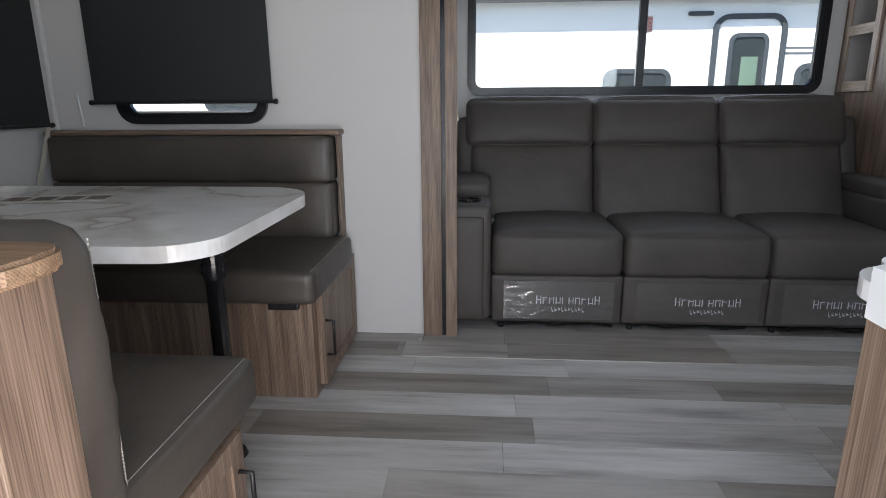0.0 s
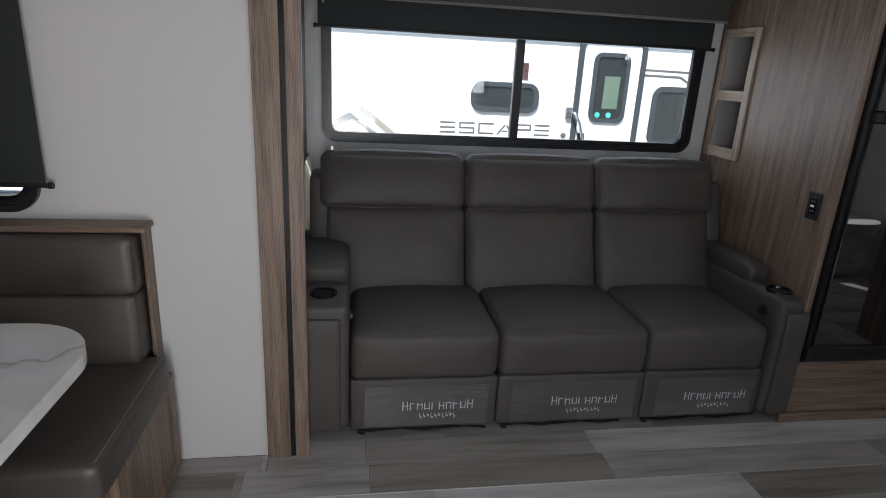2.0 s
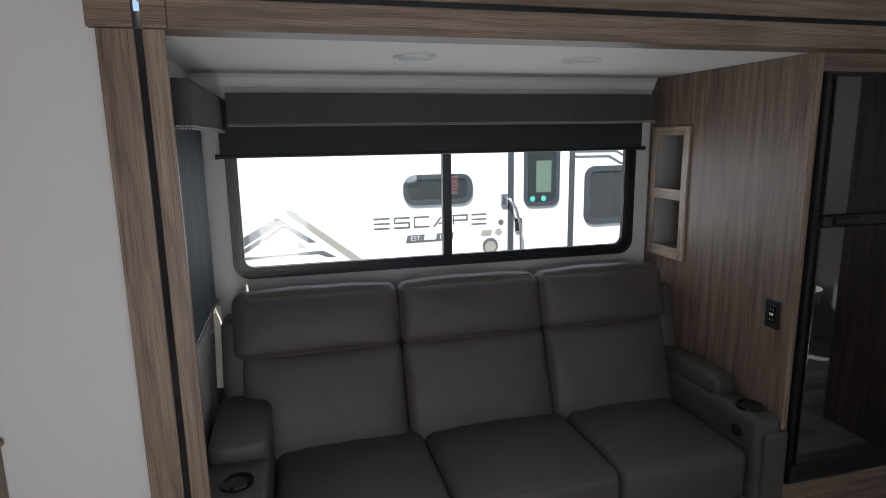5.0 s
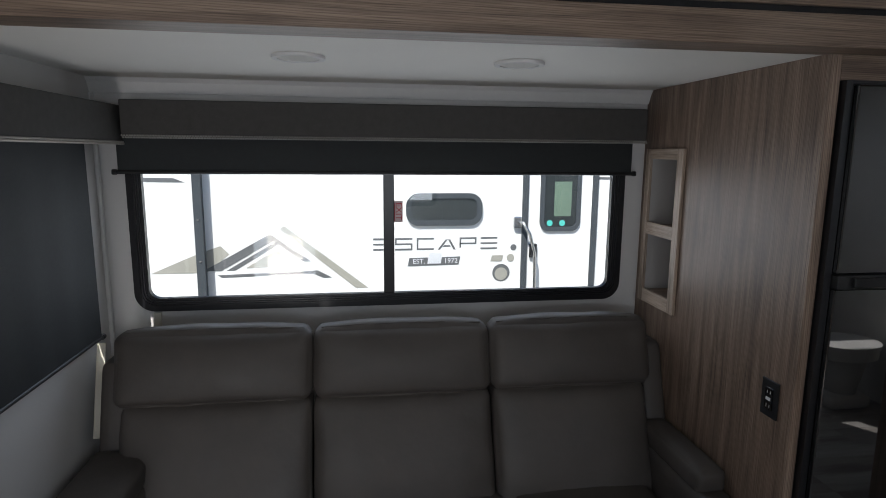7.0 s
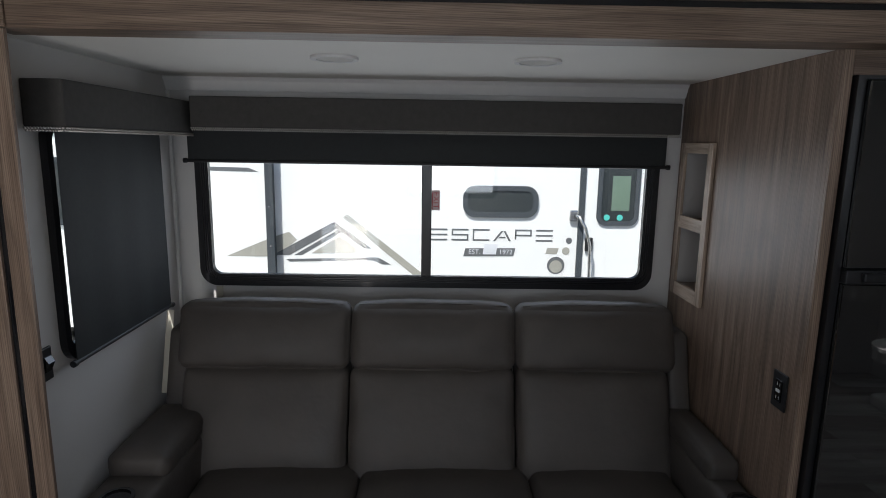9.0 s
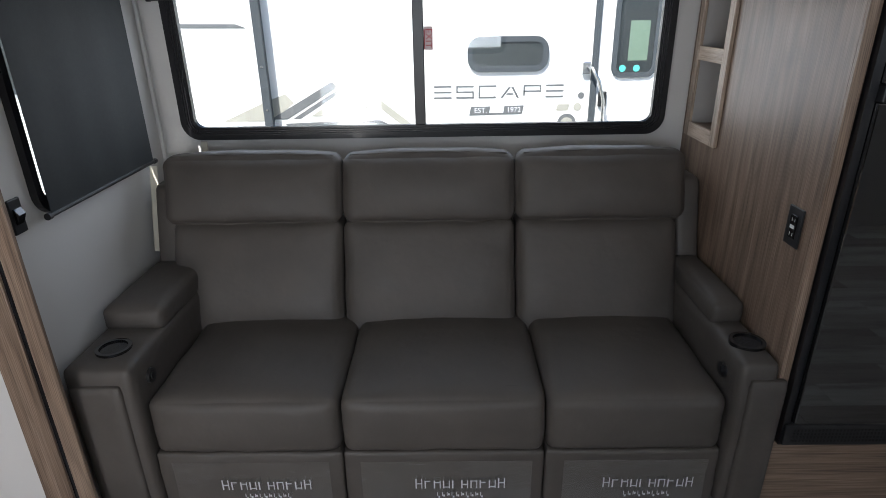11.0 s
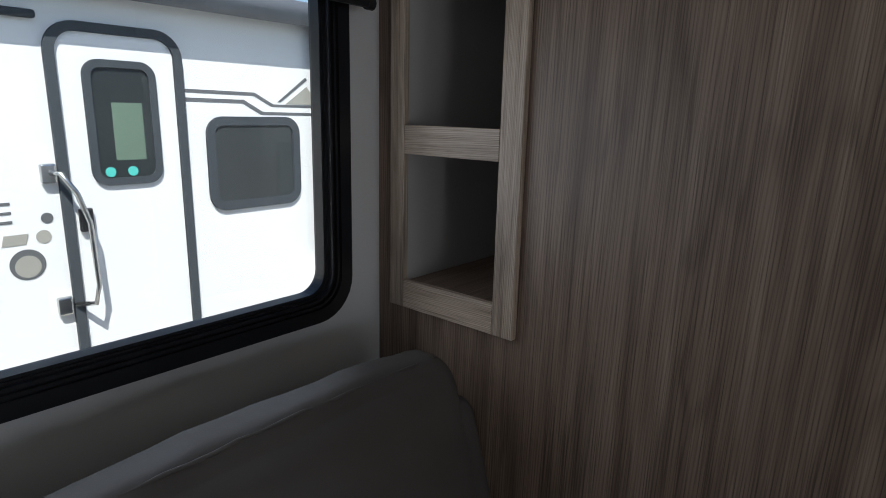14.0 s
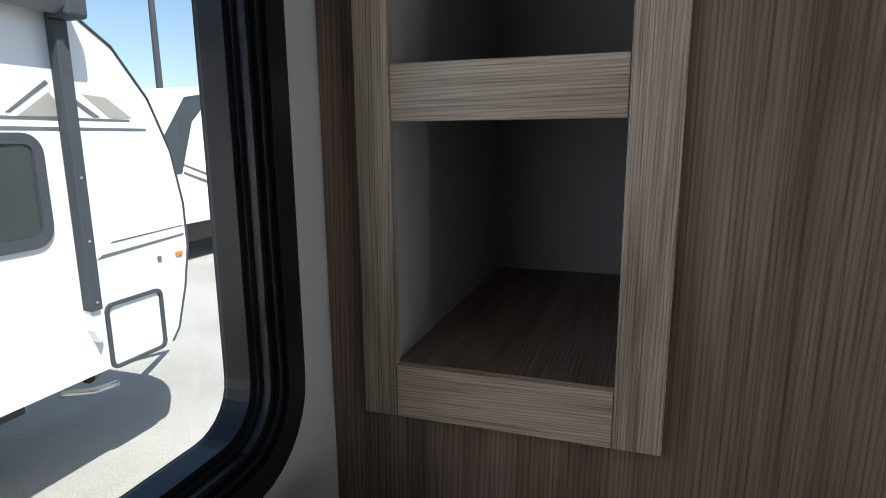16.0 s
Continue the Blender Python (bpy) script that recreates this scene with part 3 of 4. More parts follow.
sw = thing("wall_switch", (SL_X0, 2.745, 1.065), "black rocker switch on the white side wall", "switch")
part("plate", B(SL_X0 + 0.0005, SL_X0 + 0.009, 2.722, 2.772, 1.012, 1.112, bevel=0.003), M_BLACKP, sw)
part("rocker", prism(bmesh.new(), "y", [(SL_X0 + 0.009, 1.04), (SL_X0 + 0.009, 1.085), (SL_X0 + 0.013, 1.085), (SL_X0 + 0.024, 1.068), (SL_X0 + 0.012, 1.04)], 2.733, 2.761), M_GLOSS, sw)

for lx in (1.014, 1.647):
    d = thing("ceiling_downlight", (lx, 3.011, SL_Z), "round flush white ceiling light, switched off", "ceiling light", "slide-out ceiling lights")
    bm = bmesh.new()
    ring(bm, "z", [(lx + 0.074 * math.cos(k * math.tau / 36), 3.011 + 0.074 * math.sin(k * math.tau / 36)) for k in range(36)],
         [(lx + 0.058 * math.cos(k * math.tau / 36), 3.011 + 0.058 * math.sin(k * math.tau / 36)) for k in range(36)], SL_Z - 0.009, SL_Z - 0.0005)
    part("rim", bm, M_TRIMW, d)
    part("lens", cyl(bmesh.new(), (lx, 3.011, SL_Z - 0.006), (lx, 3.011, SL_Z - 0.001), 0.0578, 36), M_LENS, d)

# ---- fridge cabinet with open niche ----
cab = thing("fridge_cabinet", (2.75, 3.1, 0), "tall wood-grain cabinet around the fridge with two open cubbies", "cabinet")
NY0, NY1 = 3.373, 3.581
part("side_panel", slab_with_holes(bmesh.new(), "x", 2.697, BACK_Y - 0.0005, 0.0, SL_Z - 0.0005, PANEL_X, PANEL_X + 0.012, [(NY0 - 0.012, NY1 + 0.012, 1.130, 1.395), (NY0 - 0.012, NY1 + 0.012, 1.415, 1.705)]), M_WOODZ, cab)
part("front_stile", B(PANEL_X, 2.4155, 2.685, 2.6965, 0.0, SL_Z - 0.0005, bevel=0.001), M_WOODZ, cab)
part("front_stile", B(3.094, 3.114, 2.685, 2.6965, 0.0, SL_Z - 0.0005, bevel=0.001), M_WOODZ, cab)
part("top_rail", B(2.416, 3.0935, 2.685, 2.6965, 1.905, SL_Z - 0.0005, bevel=0.001), M_WOODX, cab)
part("kick_panel", B(2.416, 3.0935, 2.687, 2.6985, 0.045, 0.305, bevel=0.001), M_WOODX, cab)
part("base_rail", B(PANEL_X - 0.003, 3.114, 2.672, 2.6848, 0.0, 0.045, bevel=0.002), M_WOODX, cab)
fr = part("niche_frame", B(PANEL_X - 0.0135, PANEL_X - 0.0005, 3.331, NY0, 1.090, 1.732, bevel=0.0015), M_FRAMEZ, cab, "pale wood-grain face frame of the cubbies")
part("stile", B(PANEL_X - 0.0135, PANEL_X - 0.0005, NY1, 3.616, 1.090, 1.732, bevel=0.0015), M_FRAMEZ, fr)
for z0, z1 in ((1.090, 1.144), (1.380, 1.431), (1.690, 1.732)):
    part("rail", B(PANEL_X - 0.0128, PANEL_X - 0.0005, NY0 + 0.0005, NY1 - 0.0005, z0, z1, bevel=0.001), M_FRAMEY, fr)
for z0, z1 in ((1.136, 1.393), (1.417, 1.702)):
    X1 = 2.86
    cub = part("cubby_floor", B(PANEL_X + 0.0002, X1, NY0 - 0.011, NY1 + 0.011, z0 - 0.005, z0), M_WOODX, cab, "dark wood-grain cubby floor")
    part("cubby_side", B(PANEL_X + 0.0002, X1, NY1 + 0.0112, NY1 + 0.0162, z0, z1), M_NICHEW, cub)
    part("cubby_side", B(PANEL_X + 0.0002, X1, NY0 - 0.0162, NY0 - 0.0112, z0, z1), M_NICHEW, cub)
    part("cubby_back", B(X1, X1 + 0.005, NY0 - 0.0162, NY1 + 0.0162, z0 - 0.005, z1), M_NICHEW, cub)
    part("cubby_top", B(PANEL_X + 0.0002, X1, NY0 - 0.011, NY1 + 0.011, z1, z1 + 0.005), M_NICHEW, cub)

out = thing("wall_outlet", (PANEL_X, 2.73, 0.935), "black double socket with a white reset button on the panel", "outlet")
ox = PANEL_X - 0.0005
part("plate", B(ox - 0.006, ox, 2.738, 2.808, 0.936, 1.050, bevel=0.002), M_BLACKP, out)
part("face", B(ox - 0.0085, ox - 0.0061, 2.7565, 2.7895, 0.959, 1.027, bevel=0.001), M_GLOSS, out)
part("button", B(ox - 0.0105, ox - 0.0086, 2.7635, 2.7825, 0.988, 0.9975, bevel=0.0006), M_WHITE, out, "small white reset button")
for z in (0.971, 1.013):
    for y in (2.765, 2.778):
        part("slot", B(ox - 0.0089, ox - 0.0086, y, y + 0.0025, z - 0.005, z + 0.005), M_STITCH, out)

fg = thing("refrigerator", (2.76, 2.70, 0.31), "glossy black two-door refrigerator built into the cabinet", "refrigerator")
FX0, FX1, FY = 2.420, 3.089, 2.652
part("body", B(FX0 + 0.003, FX1 - 0.003, 2.698, 3.25, 0.312, 1.90), M_BLACKP, fg)
part("surround", ring(bmesh.new(), "y", [(FX0, 0.31), (FX1, 0.31), (FX1, 1.903), (FX0, 1.903)], [(FX0 + 0.022, 0.395), (FX1 - 0.012, 0.395), (FX1 - 0.012, 1.893), (FX0 + 0.022, 1.893)], 2.667, 2.697), M_BLACK, fg)
for nm, z0, z1 in (("lower_door", 0.397, 1.352), ("freezer_door", 1.395, 1.890)):
    dr = part(nm, B(FX0 + 0.024, FX1 - 0.014, FY, 2.696, z0, z1, bevel=0.004, seg=3), M_FRIDGE, fg)
hb = part("handle_band", B(FX0 + 0.024, FX1 - 0.014, FY - 0.006, 2.696, 1.3535, 1.3935, bevel=0.003), M_BLACKP, fg)
part("latch", B(2.485, 2.60, FY - 0.020, FY - 0.0062, 1.360, 1.388, bevel=0.005), M_BLACK, hb)
part("badge", B(2.735, 2.80, FY - 0.0075, FY - 0.0062, 1.370, 1.379), M_CHROME, hb)
grille = part("vent_grille", B(FX0 + 0.005, FX1 - 0.005, FY + 0.004, 2.666, 0.316, 0.392, bevel=0.002), M_BLACKP, fg)
bm = bmesh.new()
for i in range(56):
    for k in range(4):
        x = FX0 + 0.03 + i * 0.0107
        box(bm, x, x + 0.006, FY + 0.0022, FY + 0.0039, 0.330 + k * 0.013, 0.337 + k * 0.013)
tagged(part("perforated_mesh", bm, M_GUN, grille), kind="stuff")

# ---- sofa ----
so = thing("reclining_sofa", (1.29, 3.1, 0), "dark grey leather three-seat reclining sofa with cup-holder arms", "sofa")
SX = (0.452, 1.057, 1.706, 2.264)
BX = (0.308, 0.998, 1.662, 2.312)
part("base", B(0.25, 2.36, 2.80, 3.52, 0.02, 0.30, bevel=0.01), M_BLACKP, so)
for i in range(3):
    x0, x1 = SX[i] + 0.003, SX[i + 1] - 0.003
    seat = part("seat", cushion(bmesh.new(), x0, x1, 2.694, 3.28, 0.258, 0.468, 0.036, (0.003, 0.010, 0.024), 19, wrinkle=0.004, seed=i), M_LEATHER, so, smooth=True)
    bm = bmesh.new()
    for dy in (0.0, 0.012):
        pts = []
        for k in range(15):
            u = k / 14 * 2 - 1
            pts.append(Vector(((x0 + x1) / 2 + u * (x1 - x0) * 0.43, 2.752 + dy - 0.012 * (1 - u * u), 0.4635 + 0.0225 * (1 - u ** 4) * 0.42 + dy * 0.25)))
        for a, b in zip(pts, pts[1:]):
            cyl(bm, a, b, 0.0016, 5)
    part("stitching", bm, M_GUN, seat, "double stitch line")
    fo = part("footrest", cushion(bmesh.new(), x0, x1, 2.693, 2.80, 0.040, 0.268, 0.010, (0.002, 0.009, 0.0), 15, wrinkle=0.003, seed=i + 4), M_LEATHER, so, smooth=True)
    fx0, fx1 = x0 + 0.055, x1 - 0.04
    bm = bmesh.new()
    n = 18
    grid = [[bm.verts.new((fx0 + (fx1 - fx0) * a / n, 2.6775 - 0.0025 * noise.noise(Vector((a * 0.9, b * 0.7, i * 9))) - (0.004 if b == 6 else 0), 0.062 + 0.186 * b / 6)) for b in range(7)] for a in range(n + 1)]
    for a in range(n):
        for b in range(6):
            bm.faces.new((grid[a][b], grid[a + 1][b], grid[a + 1][b + 1], grid[a][b + 1]))
    film = part("plastic_film", bm, M_FILM, fo, "clear protective plastic film with pale print", smooth=True)
    film.visible_shadow = False
    # printed maker's mark as plain strokes
    cx = (x0 + x1) / 2 - 0.01
    bm = bmesh.new()
    cx += 0.062
    for k in range(10):
        x = cx - 0.145 + k * 0.0296
        h = 0.040 if k in (0, 9) else 0.032
        z0, z1 = 0.140, 0.140 + h
        wd2 = 0.008 if k == 4 else 0.022
        box(bm, x, x + 0.0042, 2.6695, 2.6703, z0, z1)
        if k != 4:
            zz = z0 + h * (0.45, 0.88, 0.70, 0.12, 0.5)[k % 5]
            box(bm, x + 0.0043, x + wd2 - 0.003, 2.6695, 2.6703, zz, zz + 0.0032)
            if k % 3 != 1:
                box(bm, x + wd2 - 0.0029, x + wd2, 2.6695, 2.6703, z0, z1)
    tagged(part("printed_mark", bm, M_INK, fo, "row of white printed strokes"), kind="stuff")
    bm = bmesh.new()
    for k in range(10):
        x = cx - 0.075 + k * 0.0155
        box(bm, x, x + 0.0022, 2.6695, 2.6703, 0.108, 0.123)
        box(bm, x + 0.0035, x + 0.009, 2.6695, 2.6703, 0.108 + 0.005 * (k % 3), 0.1005 + 0.005 * (k % 3))
    tagged(part("printed_mark", bm, M_INK, fo, "row of small white printed strokes"), kind="stuff")
    bx0, bx1 = BX[i] + 0.002, BX[i + 1] - 0.002
    low = part("backrest", cushion(bmesh.new(), bx0 + (0.03 if i == 0 else 0), bx1 - (0.03 if i == 2 else 0), 3.165, 3.32, 0.40, 0.828, 0.036, (0.0, 0.034, 0.0), 19, lean=0.36, wrinkle=0.004, seed=i + 9), M_LEATHER, so, smooth=True)
    head = part("headrest", cushion(bmesh.new(), bx0, bx1, 3.165 + 0.36 * 0.415, 3.285 + 0.34 * 0.40, 0.815, 1.066, 0.040, (0.003, 0.030, 0.014), 19, lean=0.30, wrinkle=0.004, seed=i + 15), M_LEATHER, so, smooth=True)
    bm = bmesh.new()
    pts = [Vector((bx0 + 0.03 + (bx1 - bx0 - 0.06) * k / 20, 3.415 + 0.004 * noise.noise(Vector((k * 0.8, i * 5, 0))), 1.0645 + 0.008 * (1 - (k / 10 - 1) ** 2) + 0.003 * noise.noise(Vector((k * 0.7, 3, i))))) for k in range(21)]
    tube(bm, pts, 0.0030, 6)
    part("piping", bm, M_LEATHER, head, smooth=True)
for k, (x0, x1, inner) in enumerate(((0.238, 0.450, 1), (2.266, 2.3845, -1))):
    arm = part("arm", cushion(bmesh.new(), x0, x1, 2.676, 3.36, 0.05, 0.600, 0.026, (0.0, 0.004, 0.004), 15, wrinkle=0.002, seed=k + 20), M_LEATHER, so, smooth=True)
    part("front_panel", cushion(bmesh.new(), x0 + 0.022 if inner == 1 else x0 + 0.030, x1 - 0.034 if inner == 1 else x1 + 0.022, 2.660, 2.69, 0.055, 0.545, 0.012, (0, 0.005, 0), 7), M_LEATHER, arm, smooth=True)
    pad = part("arm_pad", cushion(bmesh.new(), x0 + 0.004, x1 - 0.004, 2.92, 3.34, 0.585, 0.672, 0.026, (0.002, 0.003, 0.012), 9), M_LEATHER, arm, smooth=True)
    cx, cy = (x0 + x1) / 2 + 0.004, 2.79
    cup = part("cup_holder", ring(bmesh.new(), "z", [(cx + 0.053 * math.cos(q * math.tau / 32), cy + 0.053 * math.sin(q * math.tau / 32)) for q in range(32)],
               [(cx + 0.042 * math.cos(q * math.tau / 32), cy + 0.042 * math.sin(q * math.tau / 32)) for q in range(32)], 0.597, 0.611), M_GLOSS, arm, "glossy black cup holder")
    part("cup_well", cyl(bmesh.new(), (cx, cy, 0.598), (cx, cy, 0.6055), 0.0425, 32), M_RUBBER, cup)
    bx = x1 if inner == 1 else x0
    btn = part("recline_switch", cyl(bmesh.new(), (bx - inner * 0.004, 2.775, 0.515), (bx + inner * 0.009, 2.775, 0.515), 0.024, 24), M_BLACKP, arm, "round black recline button")
    part("knob", cyl(bmesh.new(), (bx + inner * 0.009, 2.775, 0.515), (bx + inner * 0.013, 2.775, 0.515), 0.012, 20), M_BLACKP, btn)
    wing = part("side_wing", cushion(bmesh.new(), x0 + 0.02, x1 - 0.05 if inner == 1 else x1 - 0.004, 3.28, 3.43, 0.56, 0.965, 0.03, (0, 0, 0), 7, lean=0.30), M_LEATHER, so, smooth=True)
for i in range(3):
    part("underframe_rail", tube(bmesh.new(), [Vector((SX[i] + 0.03 + j * 0.09, 2.712, 0.026 + 0.006 * ((j * 7 + i) % 3 - 1))) for j in range(7)], 0.006, 6), M_GUN, so)
for i in range(3):
    part("foot", cyl(bmesh.new(), (SX[i] + 0.05, 2.73, 0.0), (SX[i] + 0.05, 2.73, 0.05), 0.014, 10), M_BLACKP, so)
for x0, x1, z0, z1 in ((0.262, 0.292, 0.78, 0.96),):
    strap = thing("white_strap", (0.28, 3.40, 0.8), "loose cream strap behind the sofa back", "strap")
    bm = prism(bmesh.new(), "x", [(3.36 + 0.3 * k * 0.04, 0.70 + 0.04 * k) for k in range(9)] + [(3.365 + 0.3 * k * 0.04, 0.70 + 0.04 * k) for k in range(8, -1, -1)], 0.232, 0.262)
    part("webbing", bm, M_CREAM, strap)
    bm = bmesh.new()
    box(bm, 0.372, 0.398, 3.638, 3.642, 0.86, 1.078)
    part("strap_end", bm, M_CREAM, strap)

# ---- dinette ----
def bench(name, y_seat0, y_seat1, y_back0, y_back1, x0, x1, back_top, wall_side, label):
    """A booth bench. wall_side: +1 when the back stands at greater y."""
    b = thing(name, ((x0 + x1) / 2, (y_seat0 + y_seat1) / 2, 0), label, "bench seat", "dinette benches")
    ya, yb = (y_seat0 + 0.05, y_back1 - 0.001) if wall_side > 0 else (y_back0 + 0.001, y_seat1 - 0.05)
    part("base", B(x0, x1 - 0.018, ya, yb, 0.0, 0.372, bevel=0.001), M_WOODZ, b)
    xs = x1 - 0.0175
    part("end_panel", B(xs, x1, ya - 0.001, yb, 0.0, 0.374, bevel=0.001), M_WOODZ, b)
    da, db = (ya + 0.05, yb - 0.06)
    door = part("cabinet_door", B(x1 + 0.0003, x1 + 0.019, da, db, 0.030, 0.402 if wall_side > 0 else 0.36, bevel=0.002), M_WOODZ, b)
    ztop = 0.402 if wall_side > 0 else 0.36
    part("door_frame", ring(bmesh.new(), "x", [(da, 0.03), (db, 0.03), (db, ztop), (da, ztop)], [(da + 0.05, 0.08), (db - 0.05, 0.08), (db - 0.05, ztop - 0.05), (da + 0.05, ztop - 0.05)], x1 + 0.0193, x1 + 0.026), M_WOODZ, door)
    hy = da + 0.025 if wall_side > 0 else db - 0.025
    part("handle", tube(bmesh.new(), [Vector((x1 + 0.026, hy, 0.14)), Vector((x1 + 0.055, hy, 0.14)), Vector((x1 + 0.055, hy, 0.275)), Vector((x1 + 0.026, hy, 0.275))], 0.0055, 8), M_BLACKP, door, "black bar handle", smooth=True)
    cu = part("seat_cushion", cushion(bmesh.new(), x0, x1 + 0.028, y_seat0, y_seat1, 0.374, 0.492, 0.022, (0.004, 0.008, 0.010), 11, wrinkle=0.003, seed=31), M_VINYL, b, smooth=True)
    bm = bmesh.new()
    pts = [Vector((x1 + 0.012, y_seat0 + 0.02, 0.4905)), Vector((x1 + 0.012, y_seat1 - 0.02, 0.4905))]
    n = 60
    for k in range(n):
        p, q = pts[0].lerp(pts[1], k / n), pts[0].lerp(pts[1], (k + 0.6) / n)
        cyl(bm, p, q, 0.0008, 5)
    tagged(part("stitching", bm, M_STITCH, cu, "pale contrast stitching"), kind="stuff")
    return b


far = bench("dinette_bench", 1.935, 2.52, 2.47, WALL_Y - 0.002, LEFT_X + 0.005, -0.185, 0.94, 1, "grey vinyl booth bench with a wood-grain cabinet base")
part("backrest", cushion(bmesh.new(), LEFT_X + 0.04, -0.222, 2.47, 2.585, 0.725, 0.918, 0.02, (0, 0.012, 0), 11, lean=0.05, wrinkle=0.002, seed=3), M_VINYL, far, smooth=True)
part("backrest", cushion(bmesh.new(), LEFT_X + 0.04, -0.222, 2.455, 2.58, 0.485, 0.728, 0.02, (0, 0.012, 0), 11, lean=0.05, wrinkle=0.002, seed=4), M_VINYL, far, smooth=True)
part("back_end_panel", B(-0.2140, -0.203, 2.545, WALL_Y - 0.002, 0.374, 0.918, bevel=0.002), M_WOODZ, far)
part("cap_rail", B(LEFT_X + 0.005, -0.192, 2.515, WALL_Y - 0.002, 0.920, 0.941, bevel=0.006, seg=3), M_WOODX, far, "brown wood cap rail")
part("latch", B(-0.335, -0.225, 1.958, 1.984, 0.348, 0.376, bevel=0.005), M_BLACKP, far, "black plastic bracket")

near = bench("dinette_bench", 0.70, 1.292, 0.55, 0.72, LEFT_X + 0.005, -0.130, 0.90, -1, "grey vinyl booth bench with a wood end post")
part("backrest", cushion(bmesh.new(), LEFT_X + 0.03, -0.080, 0.668, 0.795, 0.47, 0.912, 0.045, (0.012, 0.020, 0.010), 21, wrinkle=0.007, seed=8), M_VINYL, near, smooth=True)
bm = bmesh.new()
for k in range(64):
    z = 0.515 + k * 0.0058
    w0 = (z - 0.69) / 0.22
    cyl(bm, (-0.0905, 0.783 + 0.003 * (1 - w0 * w0), z), (-0.0905, 0.783 + 0.003 * (1 - w0 * w0), z + 0.0040), 0.0014, 5)
tagged(part("stitching", bm, M_STITCH, near, "pale contrast stitching"), kind="stuff")
part("end_post", B(-0.150, -0.048, 0.555, 0.664, 0.0, 0.880, bevel=0.003), M_WOODZ, near)
part("back_board", B(LEFT_X + 0.005, -0.151, 0.565, 0.664, 0.0, 0.880, bevel=0.002), M_WOODZ, near)
bm = prism(bmesh.new(), "z", [(LEFT_X + 0.005, 0.540), (-0.065, 0.540), (-0.040, 0.548), (-0.024, 0.570), (-0.020, 0.61), (-0.024, 0.650), (-0.040, 0.672), (-0.065, 0.678), (LEFT_X + 0.005, 0.678)], 0.881, 0.906)
bmesh.ops.bevel(bm, geom=bm.edges[:], offset=0.005, segments=2, affect="EDGES")
part("cap_rail", bm, M_OAKX, near, "pale oak cap with a rounded end")

tb = thing("dinette_table", (-0.8, 1.7, 0), "white marble-look table with rounded corners on a black pedestal", "table")
outl = []
for cx, cy, r, st in ((-0.425, 2.020, 0.220, 0), (LEFT_X + 0.06, 2.19, 0.05, 90), (LEFT_X + 0.06, 1.31, 0.05, 180), (-0.345, 1.435, 0.140, 270)):
    for k in range(13):
        q = radians(st + 90 * k / 12)
        outl.append((cx + r * math.cos(q), cy + r * math.sin(q)))
bm = prism(bmesh.new(), "z", outl, 0.702, 0.742)
es = [e for e in bm.edges if abs(e.verts[0].co.z - e.verts[1].co.z) < 1e-6]
bmesh.ops.bevel(bm, geom=es, offset=0.006, segments=3, affect="EDGES")
part("tabletop", bm, M_MARBLE, tb)
for lx in (-0.345, -1.15):
    leg = part("pedestal", cyl(bmesh.new(), (lx, 1.62, 0.012), (lx, 1.62, 0.70), 0.026, 20), M_GLOSS, tb, smooth=False)
    part("collar", cyl(bmesh.new(), (lx, 1.62, 0.57), (lx, 1.62, 0.701), 0.031, 20), M_RUBBER, leg)
    for k in range(5):
        z = 0.585 + k * 0.022
        part("collar_rib", cyl(bmesh.new(), (lx, 1.62, z), (lx, 1.62, z + 0.009), 0.0345, 20), M_RUBBER, leg)
    part("foot_plate", cyl(bmesh.new(), (lx, 1.62, 0.0), (lx, 1.62, 0.014), 0.045, 24, 0.04), M_BLACKP, leg)
fl = thing("brochure", (-0.95, 1.95, 0.742), "printed colour leaflet lying on the table", "leaflet")
part("sheet", prism(bmesh.new(), "z", [(-1.20, 1.83), (-0.83, 1.90), (-0.87, 2.04), (-1.24, 1.97)], 0.7425, 0.7440), M_PAPER, fl)
for k in range(4):
    x = -1.17 + 0.085 * k
    part("photo", prism(bmesh.new(), "z", [(x, 1.865 + 0.016 * k), (x + 0.065, 1.877 + 0.016 * k), (x + 0.045, 1.955 + 0.016 * k), (x - 0.02, 1.943 + 0.016 * k)], 0.7441, 0.7446), M_PHOTO, fl)
for x, y, z0, z1 in ((-1.462, 2.40, 0.55, 0.95), ):
    s2 = thing("window_strap", (x, y, z0), "thin cream strap hanging by the bench corner", "strap")
    part("webbing", prism(bmesh.new(), "x", [(y + 0.10, 0.953), (y + 0.125, 0.953), (y + 0.01, z0 + 0.16), (y - 0.015, z0 + 0.16)], x, x + 0.003), M_CREAM, s2)
    s3 = thing("shade_cord", (-1.36, WALL_Y - 0.01, 0.95), "thin white shade cord on the wall", "cord")
    part("cord", tube(bmesh.new(), [Vector((-1.375, WALL_Y - 0.012, 1.10)), Vector((-1.362, WALL_Y - 0.012, 0.955))], 0.004, 6), M_WHITE, s3)

